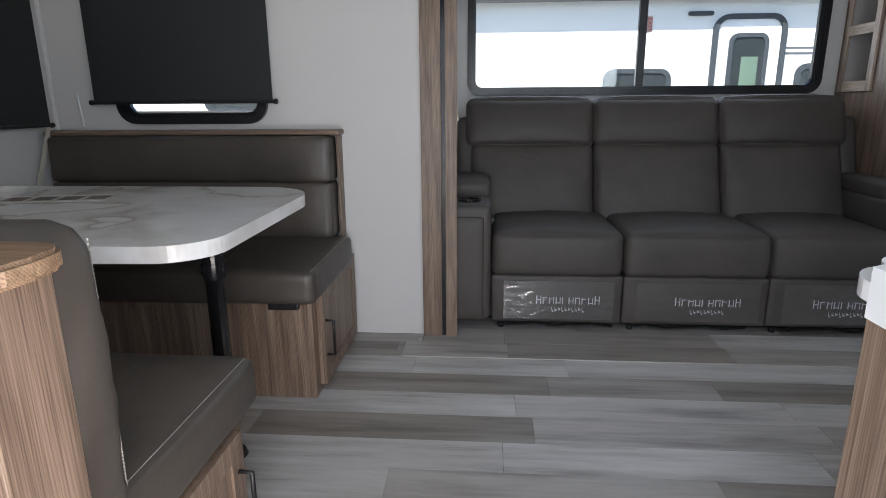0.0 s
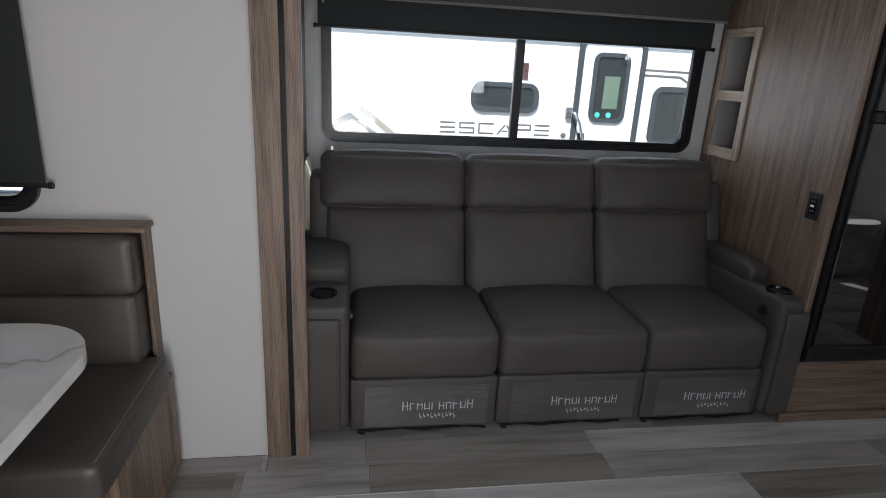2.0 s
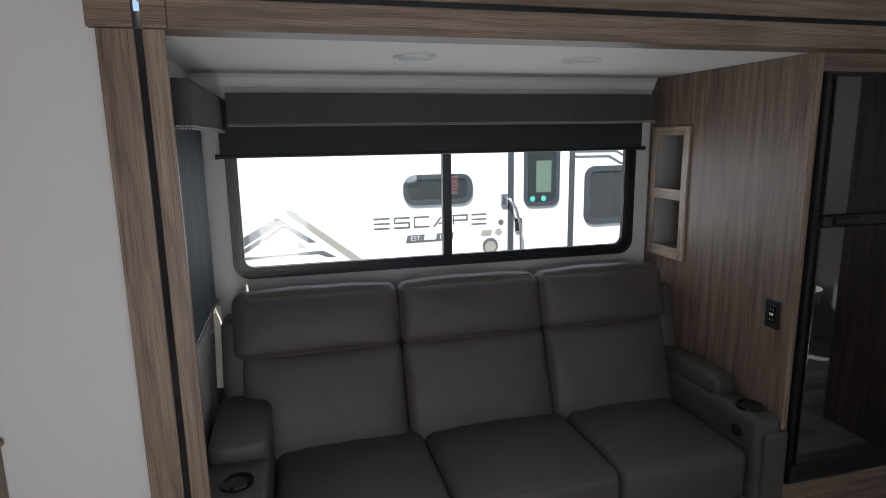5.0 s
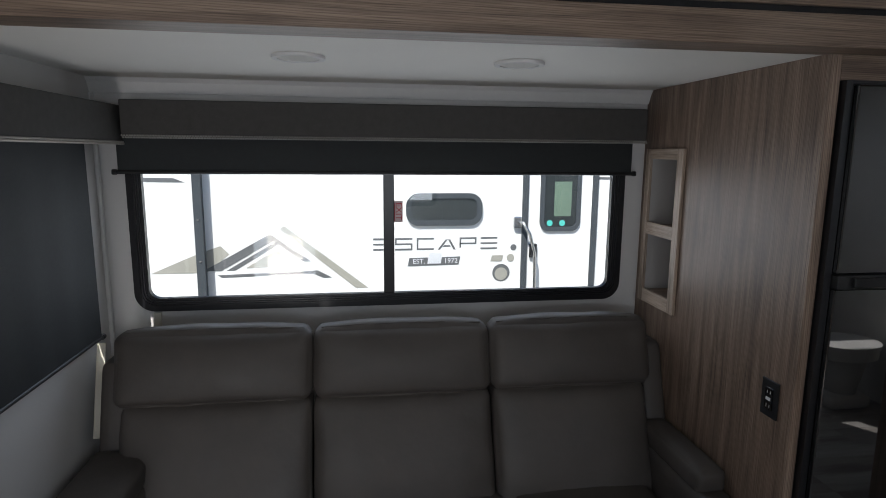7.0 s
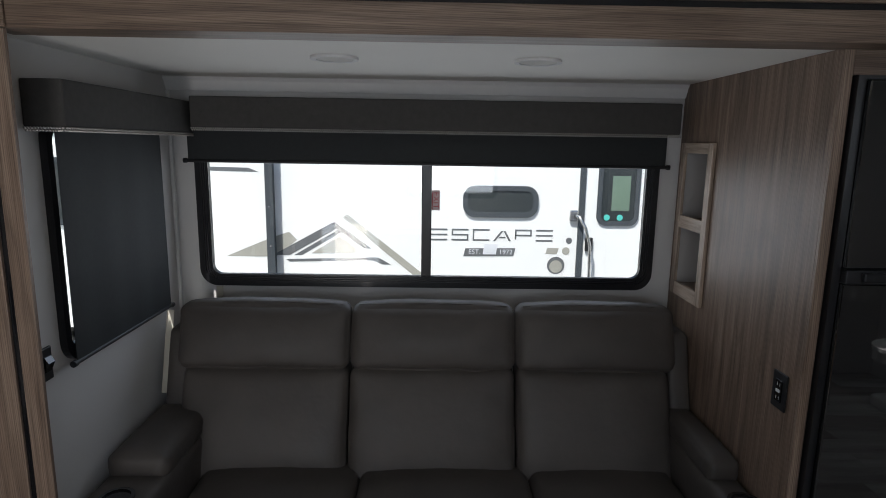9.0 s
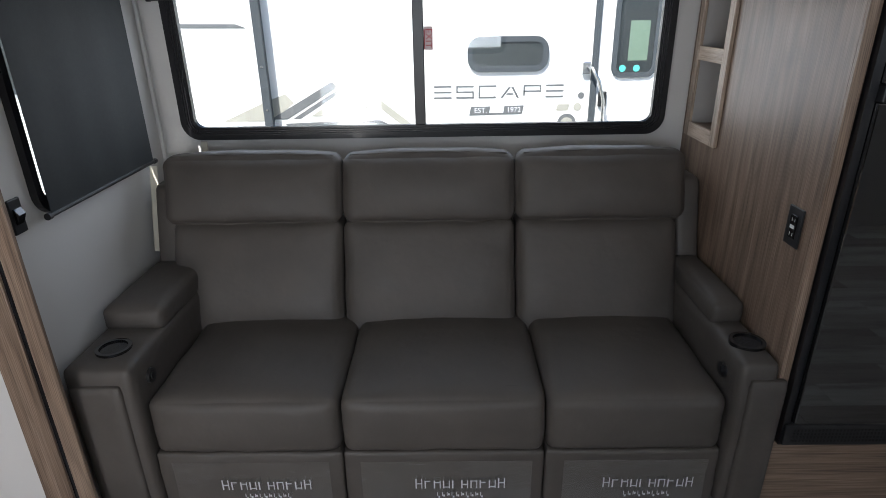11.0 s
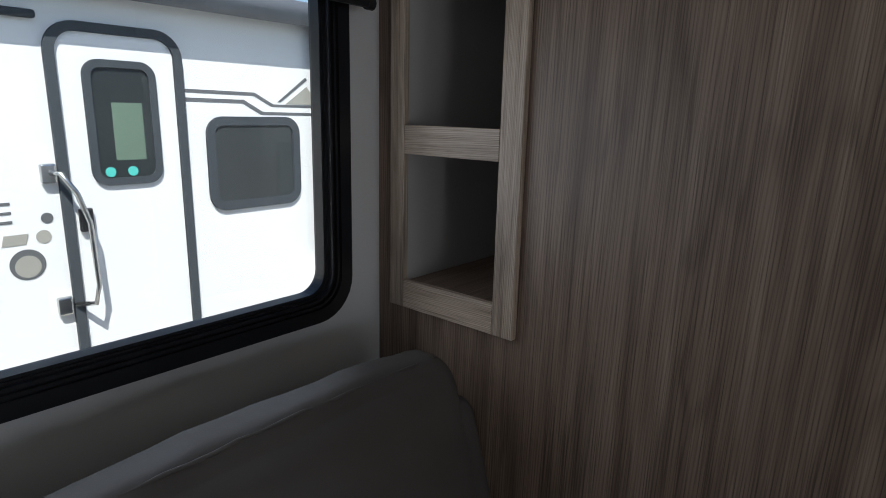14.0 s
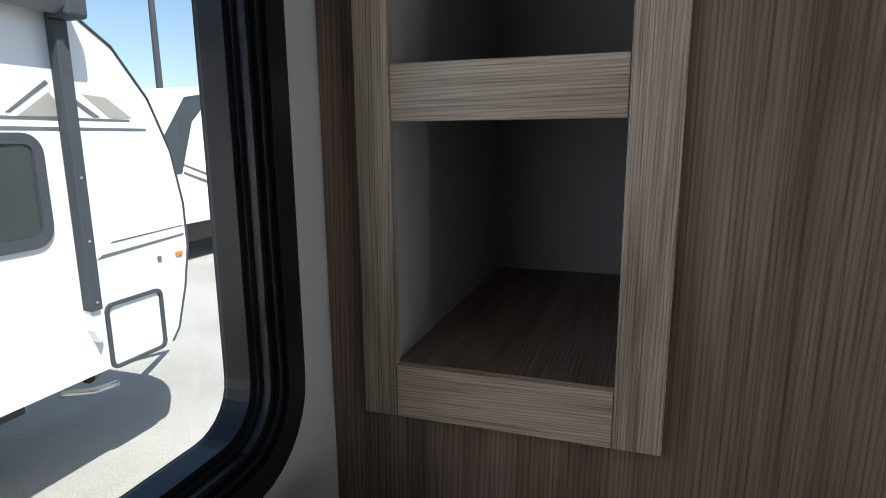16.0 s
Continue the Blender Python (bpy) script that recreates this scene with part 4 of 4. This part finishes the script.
# ---- kitchen counter beside the entry ----
kc = thing("kitchen_counter", (1.6, 0.25, 0), "wood-grain counter cabinet with a white worktop edge", "counter")
part("cabinet", B(0.802, 2.60, FRONT_Y + 0.002, 0.655, 0.0, 0.855, bevel=0.003), M_WOODZ, kc)
bm = prism(bmesh.new(), "z", rr_outline(0.778, 2.62, FRONT_Y + 0.002, 0.68, 0.06, 8), 0.856, 0.905)
bmesh.ops.bevel(bm, geom=[e for e in bm.edges if abs(e.verts[0].co.z - e.verts[1].co.z) < 1e-6], offset=0.015, segments=3, affect="EDGES")
part("worktop", bm, M_COUNTER, kc)

# out of view; added so that sun and sky reach the kitchen side
window_unit("window_6", "y", 1.0, 2.0, 1.14, 1.76, FRONT_Y + 0.02, FRONT_Y, 0.03, "unseen black-framed window over the kitchen counter, added to let light in")
# out of view; placed so that a sun patch lands on the washroom floor
window_unit("window_5", "y", 3.57, 4.28, 1.57, 2.01, FRONT_Y + 0.02, FRONT_Y, 0.03, "unseen black-framed washroom window, placed to let the sun in")
wc = thing("toilet", (4.47, 0.60, 0), "white plastic pedestal toilet seen mirrored in the fridge door", "toilet")
part("foot", cushion(bmesh.new(), 4.30, 4.62, 0.47, 0.73, 0.0, 0.10, 0.04, (0, 0, 0), 5), M_WHITE, wc, smooth=True)
part("pedestal", cyl(bmesh.new(), (4.47, 0.60, 0.06), (4.47, 0.60, 0.36), 0.09, 24, 0.15), M_WHITE, wc, smooth=True)
bm = bmesh.new()
prism(bm, "z", [(4.46 + 0.235 * math.cos(q * math.tau / 32), 0.60 + 0.18 * math.sin(q * math.tau / 32)) for q in range(32)], 0.36, 0.43)
part("bowl", bm, M_WHITE, wc)
bm = prism(bmesh.new(), "z", [(4.46 + 0.245 * math.cos(q * math.tau / 32), 0.60 + 0.19 * math.sin(q * math.tau / 32)) for q in range(32)], 0.432, 0.455)
part("lid", bm, M_WHITE, wc)
structure("wall_washroom_strip", B(RIGHT_X - 0.04, RIGHT_X - 0.001, FRONT_Y + 0.001, 0.78, 0.0, CEIL_Z - 0.001), M_WALL, "white papered washroom wall strip")
structure("partition_washroom", B(3.60, 3.64, 1.75, WALL_Y - 0.001, 0.0, CEIL_Z - 0.001), M_WOODZ, "wood-panelled washroom partition")

# ---- outside: ground and the trailer next door ----
GZ = -0.80
structure("ground", B(-400, 400, -400, 400, GZ - 0.5, GZ), M_GRAVEL, "pale sunlit gravel lot")
step = thing("entry_step", (0.40, -0.35, GZ), "folding metal entry step under the doorway", "step")
for k, (y, z) in enumerate(((-0.28, -0.27), (-0.52, -0.53))):
    part("tread", B(0.12, 0.68, y - 0.12, y + 0.12, z - 0.03, z, bevel=0.004), M_GUN, step)
for x in (0.10, 0.685):
    part("side_rail", prism(bmesh.new(), "x", [(-0.16, -0.09), (-0.10, -0.09), (-0.46, GZ), (-0.62, GZ)], x, x + 0.015), M_GUN, step)
skirt = structure("trailer_skirt", B(LEFT_X - 0.05, RIGHT_X + 0.05, FRONT_Y - 0.05, WALL_Y + 0.05, -0.45, -0.09), M_GUN, "dark underbody of the trailer")

TY = 6.32
tr = thing("travel_trailer", (1.5, 7.5, GZ), "white travel trailer parked next door with grey graphics", "trailer")
prof = [(-3.9, 0.0), (4.86, 0.0), (4.93, 0.08), (5.02, 0.35), (5.075, 0.62), (5.07, 0.92), (5.0, 1.27), (4.85, 1.60), (4.62, 1.88), (4.38, 2.03), (4.0, 2.17), (-3.9, 2.17)]
bm = prism(bmesh.new(), "y", prof, TY, TY + 2.4)
part("body", bm, M_GEL, tr)
bm = bmesh.new()
for a, b in zip(prof[1:11], prof[2:11]):
    tube(bm, [Vector((a[0], TY - 0.004, a[1])), Vector((b[0], TY - 0.004, b[1]))], 0.008, 6)
part("edge_trim", bm, M_ALU, tr, "grey corner moulding")
part("chassis", B(-3.8, 4.2, TY + 0.55, TY + 2.0, GZ + 0.50, -0.001), M_GUN, tr)
part("hitch", tube(bmesh.new(), [Vector((4.6, TY + 0.5, -0.22)), Vector((6.1, TY + 1.2, -0.22)), Vector((4.6, TY + 1.9, -0.22))], 0.05, 8), M_GUN, tr)
for x in (-1.2, -2.1):
    wh = part("wheel", cyl(bmesh.new(), (x, TY + 0.08, GZ + 0.34), (x, TY + 0.30, GZ + 0.34), 0.34, 28), M_RUBBER, tr)
    part("rim", cyl(bmesh.new(), (x, TY + 0.07, GZ + 0.34), (x, TY + 0.079, GZ + 0.34), 0.20, 24), M_CHROME, wh)
part("crank_rod", tube(bmesh.new(), [Vector((4.25, TY + 0.30, -0.16)), Vector((4.42, TY + 0.22, -0.20)), Vector((4.56, TY + 0.18, -0.20))], 0.02, 8), M_CHROME, tr, "short steel crank rod", smooth=True)
jack = part("stabiliser_jack", cyl(bmesh.new(), (3.10, TY + 0.75, GZ), (3.10, TY + 0.75, 0.0), 0.025, 12), M_GUN, tr)
part("foot_pad", cyl(bmesh.new(), (3.10, TY + 0.75, GZ), (3.10, TY + 0.75, GZ + 0.02), 0.10, 16), M_GUN, jack)


def trailer_window(x0, x1, z0, z1, r, w=0.045):
    f = part("window", prism(bmesh.new(), "y", rr_outline(x0 + w * 0.5, x1 - w * 0.5, z0 + w * 0.5, z1 - w * 0.5, max(0.02, r - w * 0.5)), TY - 0.010, TY - 0.004), M_DKWIN, tr, "dark tinted window")
    part("frame", ring(bmesh.new(), "y", rr_outline(x0, x1, z0, z1, r), rr_outline(x0 + w, x1 - w, z0 + w, z1 - w, max(0.02, r - w)), TY - 0.020, TY - 0.003), M_ALU, f)
    part("lip", ring(bmesh.new(), "y", rr_outline(x0 + w, x1 - w, z0 + w, z1 - w, max(0.02, r - w)), rr_outline(x0 + w + 0.006, x1 - w - 0.006, z0 + w + 0.006, z1 - w - 0.006, max(0.015, r - w - 0.006)), TY - 0.015, TY - 0.011), M_ALU, f)
    return f


trailer_window(1.577, 2.250, 1.073, 1.357, 0.11)
trailer_window(3.435, 4.118, 0.800, 1.392, 0.11, 0.055)
trailer_window(-2.6, -1.7, 0.95, 1.55, 0.11)
# entry door of the trailer
dx0, dx1, dz1 = 2.615, 3.310, 1.858
dr = part("door", prism(bmesh.new(), "y", rr_outline(dx0 + 0.05, dx1 - 0.05, 0.02, dz1 - 0.05, 0.10), TY - 0.012, TY - 0.001), M_GEL, tr, "white entry door with a window")
oo, ii = rr_outline(dx0, dx1, -0.03, dz1, 0.15), rr_outline(dx0 + 0.048, dx1 - 0.048, 0.018, dz1 - 0.048, 0.105)
part("door_frame", ring(bmesh.new(), "y", oo, ii, TY - 0.030, TY - 0.001), M_ALU, dr, "grey door frame")
gl = part("window", prism(bmesh.new(), "y", rr_outline(2.795, 3.135, 1.035, 1.66, 0.07), TY - 0.018, TY - 0.0125), M_DKWIN, dr)
part("window_frame", ring(bmesh.new(), "y", rr_outline(2.775, 3.150, 1.015, 1.68, 0.085), rr_outline(2.815, 3.110, 1.055, 1.64, 0.05), TY - 0.030, TY - 0.0125), M_ALU, dr)
part("paper_notice", B(2.905, 3.065, TY - 0.0195, TY - 0.0182, 1.15, 1.46), M_GREENP, gl, "pale green notice in the door window")
# coloured discs painted for the two spots of light in the door glass
for x in (2.868, 2.985):
    part("light_spot", cyl(bmesh.new(), (x, TY - 0.023, 1.088), (x, TY - 0.0182, 1.088), 0.027, 20), M_TEAL, gl, "small round spot of teal light, painted as a disc")
part("lock", B(2.685, 2.752, TY - 0.045, TY - 0.0125, 0.78, 0.905, bevel=0.008), M_BLACKP, dr)
hd = part("grab_handle", tube(bmesh.new(), [Vector((2.575, TY - 0.02, 1.10)), Vector((2.60, TY - 0.11, 1.105)), Vector((2.66, TY - 0.12, 1.00)), Vector((2.705, TY - 0.12, 0.84)), Vector((2.715, TY - 0.12, 0.50)), Vector((2.69, TY - 0.12, 0.40)), Vector((2.62, TY - 0.03, 0.39))], 0.014, 10), M_CHROME, tr, "folding steel grab handle", smooth=True)
for z in (1.10, 0.39):
    part("bracket", B(2.535, 2.605, TY - 0.04, TY - 0.002, z - 0.05, z + 0.05, bevel=0.01), M_CHROME, hd)

# awning and its arms
aw = part("awning", cyl(bmesh.new(), (-3.2, TY - 0.115, 2.055), (4.22, TY - 0.115, 2.055), 0.075, 24), M_AWN, tr, "rolled-up grey awning", smooth=True)
part("awning_rail", B(-3.2, 4.22, TY - 0.045, TY - 0.002, 2.10, 2.14), M_ALU, aw)
for x in (-0.118, 4.262):
    am = part("awning_arm", B(x - 0.042, x + 0.030, TY - 0.085, TY - 0.030, 0.40, 1.96, bevel=0.006), M_ALU, tr, "grey awning arm")
    part("arm_channel", B(x - 0.030, x + 0.018, TY - 0.0295, TY - 0.0015, 0.36, 2.00, bevel=0.003), M_ALU, am)
    part("arm_head", B(x - 0.055, x + 0.075, TY - 0.19, TY - 0.03, 1.965, 2.14, bevel=0.02), M_ALU, am)
    part("arm_foot", prism(bmesh.new(), "y", [(x - 0.035, 0.40), (x + 0.03, 0.40), (x + 0.035, 0.25), (x + 0.01, 0.20), (x - 0.02, 0.28)], TY - 0.06, TY - 0.002), M_GEL, am)
    for k in range(3):
        part("bolt", cyl(bmesh.new(), (x - 0.006, TY - 0.090, 0.45 + 0.35 * k), (x - 0.006, TY - 0.0852, 0.45 + 0.35 * k), 0.009, 10), M_CHROME, am)


def decal(name, pts, mat, d=0.0025):
    part(name, prism(bmesh.new(), "y", pts, TY - d, TY - 0.0005), mat, tr)


# mountain graphic
decal("graphic", [(-0.547, 0.690), (-0.10, 0.690), (-0.02, 0.76), (0.09, 0.845), (0.02, 0.918), (-0.16, 0.855)], M_TANDECAL)
decal("graphic", [(-0.13, 0.705), (0.428, 1.016), (0.470, 0.965), (0.02, 0.705)], M_GREYDECAL, 0.0035)
decal("graphic", [(0.428, 1.016), (0.760, 0.775), (0.690, 0.775), (0.400, 0.985)], M_GREYDECAL, 0.0045)
decal("graphic", [(0.06, 0.705), (0.465, 0.945), (0.500, 0.925), (0.13, 0.705)], M_GREYDECAL, 0.0025)
decal("graphic", [(0.219, 0.726), (0.476, 0.885), (0.675, 0.730)], M_TANDECAL, 0.0035)
decal("graphic", [(-0.013, 0.668), (0.815, 0.694), (0.935, 0.628), (0.86, 0.628), (0.77, 0.665), (0.02, 0.645)], M_GREYDECAL)
decal("graphic", [(0.50, 1.055), (0.545, 1.085), (1.245, 0.530), (1.14, 0.530)], M_TANDECAL)
decal("graphic", [(-0.80, 1.49), (-0.32, 1.482), (-0.235, 1.448), (-0.80, 1.455)], M_GREYDECAL)
# wide model mark as plain bars
for k in range(6):
    x = 1.290 + k * 0.1905
    w = 0.152
    for z0, z1 in ((0.951, 0.966), (0.905, 0.919), (0.858, 0.873)):
        if (k in (2, 3) and z0 == 0.905) or (k in (3, 4) and z0 == 0.858) or (k == 3 and z0 == 0.951):
            continue
        decal("lettering_bar", [(x, z0), (x + w, z0), (x + w, z1), (x, z1)], M_GREYDECAL)
    if k == 1:
        decal("lettering_bar", [(x, 0.918), (x + 0.014, 0.918), (x + 0.014, 0.952), (x, 0.952)], M_GREYDECAL)
        decal("lettering_bar", [(x + w - 0.014, 0.872), (x + w, 0.872), (x + w, 0.906), (x + w - 0.014, 0.906)], M_GREYDECAL)
    if k == 4:
        decal("lettering_bar", [(x + w - 0.014, 0.918), (x + w, 0.918), (x + w, 0.952), (x + w - 0.014, 0.952)], M_GREYDECAL)
    if k in (2, 4):
        decal("lettering_bar", [(x, 0.874), (x + 0.014, 0.874), (x + 0.014, 0.950), (x, 0.950)], M_GREYDECAL)
    if k == 3:
        decal("lettering_bar", [(x + 0.045, 0.885), (x + 0.110, 0.885), (x + 0.104, 0.898), (x + 0.052, 0.898)], M_GREYDECAL)
        decal("lettering_bar", [(x - 0.005, 0.858), (x + 0.015, 0.858), (x + 0.085, 0.950), (x + 0.065, 0.950)], M_GREYDECAL)
        decal("lettering_bar", [(x + 0.137, 0.858), (x + 0.157, 0.858), (x + 0.107, 0.950), (x + 0.087, 0.950)], M_GREYDECAL)
# year plate
decal("badge_plate", [(1.590, 0.715), (2.045, 0.722), (2.062, 0.795), (1.607, 0.788)], M_GREYDECAL, 0.003)
decal("badge_mark", [(1.765, 0.735), (1.885, 0.735), (1.900, 0.830), (1.780, 0.830)], M_INK, 0.0045)
lettering("lettering", "EST.", 0.062, pose(1.690, TY - 0.0042, 0.755, 90), M_INK, tr)
lettering("lettering", "1972", 0.062, pose(1.975, TY - 0.0042, 0.757, 90), M_INK, tr)
part("round_emblem", cyl(bmesh.new(), (2.435, TY - 0.003, 0.640), (2.435, TY - 0.0005, 0.640), 0.080, 28), M_GREYDECAL, tr)
part("emblem_face", cyl(bmesh.new(), (2.435, TY - 0.004, 0.630), (2.435, TY - 0.0031, 0.630), 0.058, 24), M_TANDECAL, tr)
decal("small_plate", [(2.335, 0.745), (2.44, 0.745), (2.455, 0.80), (2.35, 0.80)], M_TANDECAL)
part("small_emblem", cyl(bmesh.new(), (2.545, TY - 0.003, 0.870), (2.545, TY - 0.0005, 0.870), 0.028, 16), M_GREYDECAL, tr)
part("small_emblem", cyl(bmesh.new(), (2.520, TY - 0.003, 0.775), (2.520, TY - 0.0005, 0.775), 0.035, 16), M_TANDECAL, tr)
part("porch_light", B(2.36, 2.60, TY - 0.05, TY - 0.002, 1.845, 1.885, bevel=0.015), M_ALU, tr)
# stripes toward the nose
decal("stripe", [(3.315, 1.53), (3.78, 1.525), (3.91, 1.458), (4.70, 1.455), (4.70, 1.468), (3.925, 1.474), (3.79, 1.545), (3.315, 1.550)], M_GREYDECAL)
decal("stripe", [(3.315, 1.478), (3.70, 1.475), (3.83, 1.405), (4.82, 1.400), (4.82, 1.415), (3.845, 1.424), (3.71, 1.497), (3.315, 1.500)], M_GREYDECAL)
decal("graphic", [(4.02, 1.475), (4.20, 1.60), (4.30, 1.475)], M_TANDECAL)
decal("graphic", [(3.96, 1.49), (4.19, 1.66), (4.205, 1.645), (3.985, 1.49)], M_GREYDECAL, 0.0035)
decal("graphic", [(4.33, 1.585), (4.50, 1.475), (4.45, 1.475), (4.30, 1.575)], M_GREYDECAL)
decal("graphic", [(4.40, 1.60), (4.55, 1.59), (4.72, 1.475), (4.56, 1.475)], M_TANDECAL)
decal("stripe", [(4.36, 0.665), (5.05, 0.70), (5.05, 0.715), (4.40, 0.688)], M_GREYDECAL)
decal("stripe", [(4.46, 0.745), (5.05, 0.765), (5.05, 0.772), (4.48, 0.755)], M_GREYDECAL)
part("hatch_trim", ring(bmesh.new(), "y", rr_outline(4.365, 4.800, -0.015, 0.395, 0.05), rr_outline(4.387, 4.778, 0.007, 0.373, 0.035), TY - 0.018, TY - 0.001), M_ALU, tr, "grey-framed storage hatch")
part("side_marker", B(4.955, 5.015, TY - 0.015, TY - 0.001, 0.57, 0.60, bevel=0.006), M_ORANGE, tr, "amber side marker lamp")
part("marker_base", B(4.80, 4.83, TY - 0.012, TY - 0.001, 0.565, 0.60, bevel=0.004), M_GREYDECAL, tr)

# trailers and a lamp post farther off
def far_trailer(x, y, turn, label, flip=1):
    t = thing("travel_trailer", (x, y, GZ), label, "trailer", "trailers farther off in the lot")
    m = pose(x, y, 0, 0, 0, turn) @ Matrix.Diagonal((flip, 1, 1, 1))
    bm = prism(bmesh.new(), "y", [(-3.5, -0.1), (3.1, -0.1), (3.45, 0.6), (3.3, 1.4), (2.8, 2.05), (2.3, 2.2), (-3.5, 2.2)], 0, 2.4)
    bmesh.ops.transform(bm, matrix=m, verts=bm.verts)
    part("body", bm, M_GEL, t)
    for a0, a1, b0, b1 in ((-2.4, -1.5, 0.8, 1.5), (1.3, 2.2, 0.9, 1.5)):
        bm = prism(bmesh.new(), "y", rr_outline(a0, a1, b0, b1, 0.12, 5), -0.01, -0.002)
        bmesh.ops.transform(bm, matrix=m, verts=bm.verts)
        part("window", bm, M_DKWIN, t)
    bm = prism(bmesh.new(), "y", [(2.0, 2.12), (2.75, 2.0), (3.26, 1.38), (3.40, 0.72), (2.95, 0.75), (2.62, 1.6)], -0.008, -0.002)
    bmesh.ops.transform(bm, matrix=m, verts=bm.verts)
    part("nose_panel", bm, M_ALU, t)
    bm = prism(bmesh.new(), "y", [(-3.4, -0.42), (2.9, -0.42), (3.1, -0.101), (-3.4, -0.101)], 0.05, 2.3)
    bmesh.ops.transform(bm, matrix=m, verts=bm.verts)
    part("underbody", bm, M_GUN, t)
    for c0, c1 in ((0.52, 0.56), (0.66, 0.69)):
        bm = prism(bmesh.new(), "y", [(-3.4, c0), (2.3, c0), (2.9, c0 + 0.22), (2.9, c1 + 0.22), (2.25, c1), (-3.4, c1)], -0.008, -0.002)
        bmesh.ops.transform(bm, matrix=m, verts=bm.verts)
        part("stripe", bm, M_GREYDECAL, t)
    for w0 in (-0.7, 0.2):
        bm = cyl(bmesh.new(), (w0, 0.05, GZ + 0.34), (w0, 0.3, GZ + 0.34), 0.34, 20)
        bmesh.ops.transform(bm, matrix=m, verts=bm.verts)
        part("wheel", bm, M_RUBBER, t)
    return t


far_trailer(12.7, 10.6, 0, "white travel trailer with a grey nose farther off", -1)
far_trailer(14.4, 16.0, 4, "white travel trailer parked in the row behind")
far_trailer(-8.0, 4.0, 90, "white travel trailer parked beyond the dinette end")
lp = thing("lamp_post", (13.22, 14.2, GZ), "tall slim grey lamp post in the lot", "lamp post")
part("pole", cyl(bmesh.new(), (13.22, 14.2, GZ), (13.22, 14.2, 9.0), 0.09, 12, 0.06), M_ALU, lp)
part("lamp_head", B(12.72, 13.72, 14.05, 14.35, 9.0, 9.15, bevel=0.03), M_ALU, lp)

# ---- floor planks ----
ROW = 0.157
y = 2.366
plank_cache = {}


def plank_mesh(length, width):
    key = (round(length, 3), round(width, 3))
    if key not in plank_cache:
        me = bpy.data.meshes.new("plank")
        bm = B(0.0006, length - 0.0006, 0.0006, width - 0.0006, -0.004, 0.0)
        bm.to_mesh(me)
        bm.free()
        me.materials.append(M_PLANK)
        plank_cache[key] = me
    return plank_cache[key]


rng = random.Random(5)


def plank_row(x_from, x_to, y0, width, first, z):
    x = x_from
    ends = first
    while x < x_to - 0.01:
        nx = min(ends, x_to)
        if nx - x > 0.004:
            ob = new("plank", plank_mesh(nx - x, width))
            ob.location = (x, y0, z)
            ob.parent = floor
        x = nx
        ends = nx + rng.choice((0.62, 0.94, 0.94, 1.22))


starts = {0: 0.138, 1: 0.389, 2: 0.257, 3: 0.910}
r = 0
yy = 2.366
while yy > FRONT_Y + 0.01:
    w = min(ROW, yy - FRONT_Y)
    base = starts.get(r, rng.uniform(0.0, 0.9))
    while base - 0.94 > LEFT_X:
        base -= 0.94
    plank_row(LEFT_X, RIGHT_X, yy - w, w, base, 0.0)
    yy -= w
    r += 1
yy = 2.366
for r in range(3):
    plank_row(0.07 if r == 0 else 0.145, 3.35 if r == 0 else 3.11, yy, ROW, 0.07 + rng.uniform(0.4, 0.9), 0.0012)
    yy += ROW
for r, x1 in ((0, 0.07), (1, 0.143)):
    plank_row(LEFT_X, x1, 2.366 + r * ROW, ROW if r == 0 else 0.09, -0.9 + 0.4 * r, 0.0)
plank_row(3.35, RIGHT_X, 2.366, ROW, 4.0, 0.0)
structure("floor_seam", B(0.07, 3.35, 2.3625, 2.3655, -0.002, 0.004, bevel=0.001), M_STITCH, "lifted edge of the slide-out floor covering")
# near-black sheet instead of planks: the sofa's shade is put into its colour
structure("slide_floor", B(SL_X0, SL_X1, 2.84, BACK_Y, -0.003, 0.0005), M_SHADOWGAP, "near-black floor sheet under the sofa, shade put into its colour")
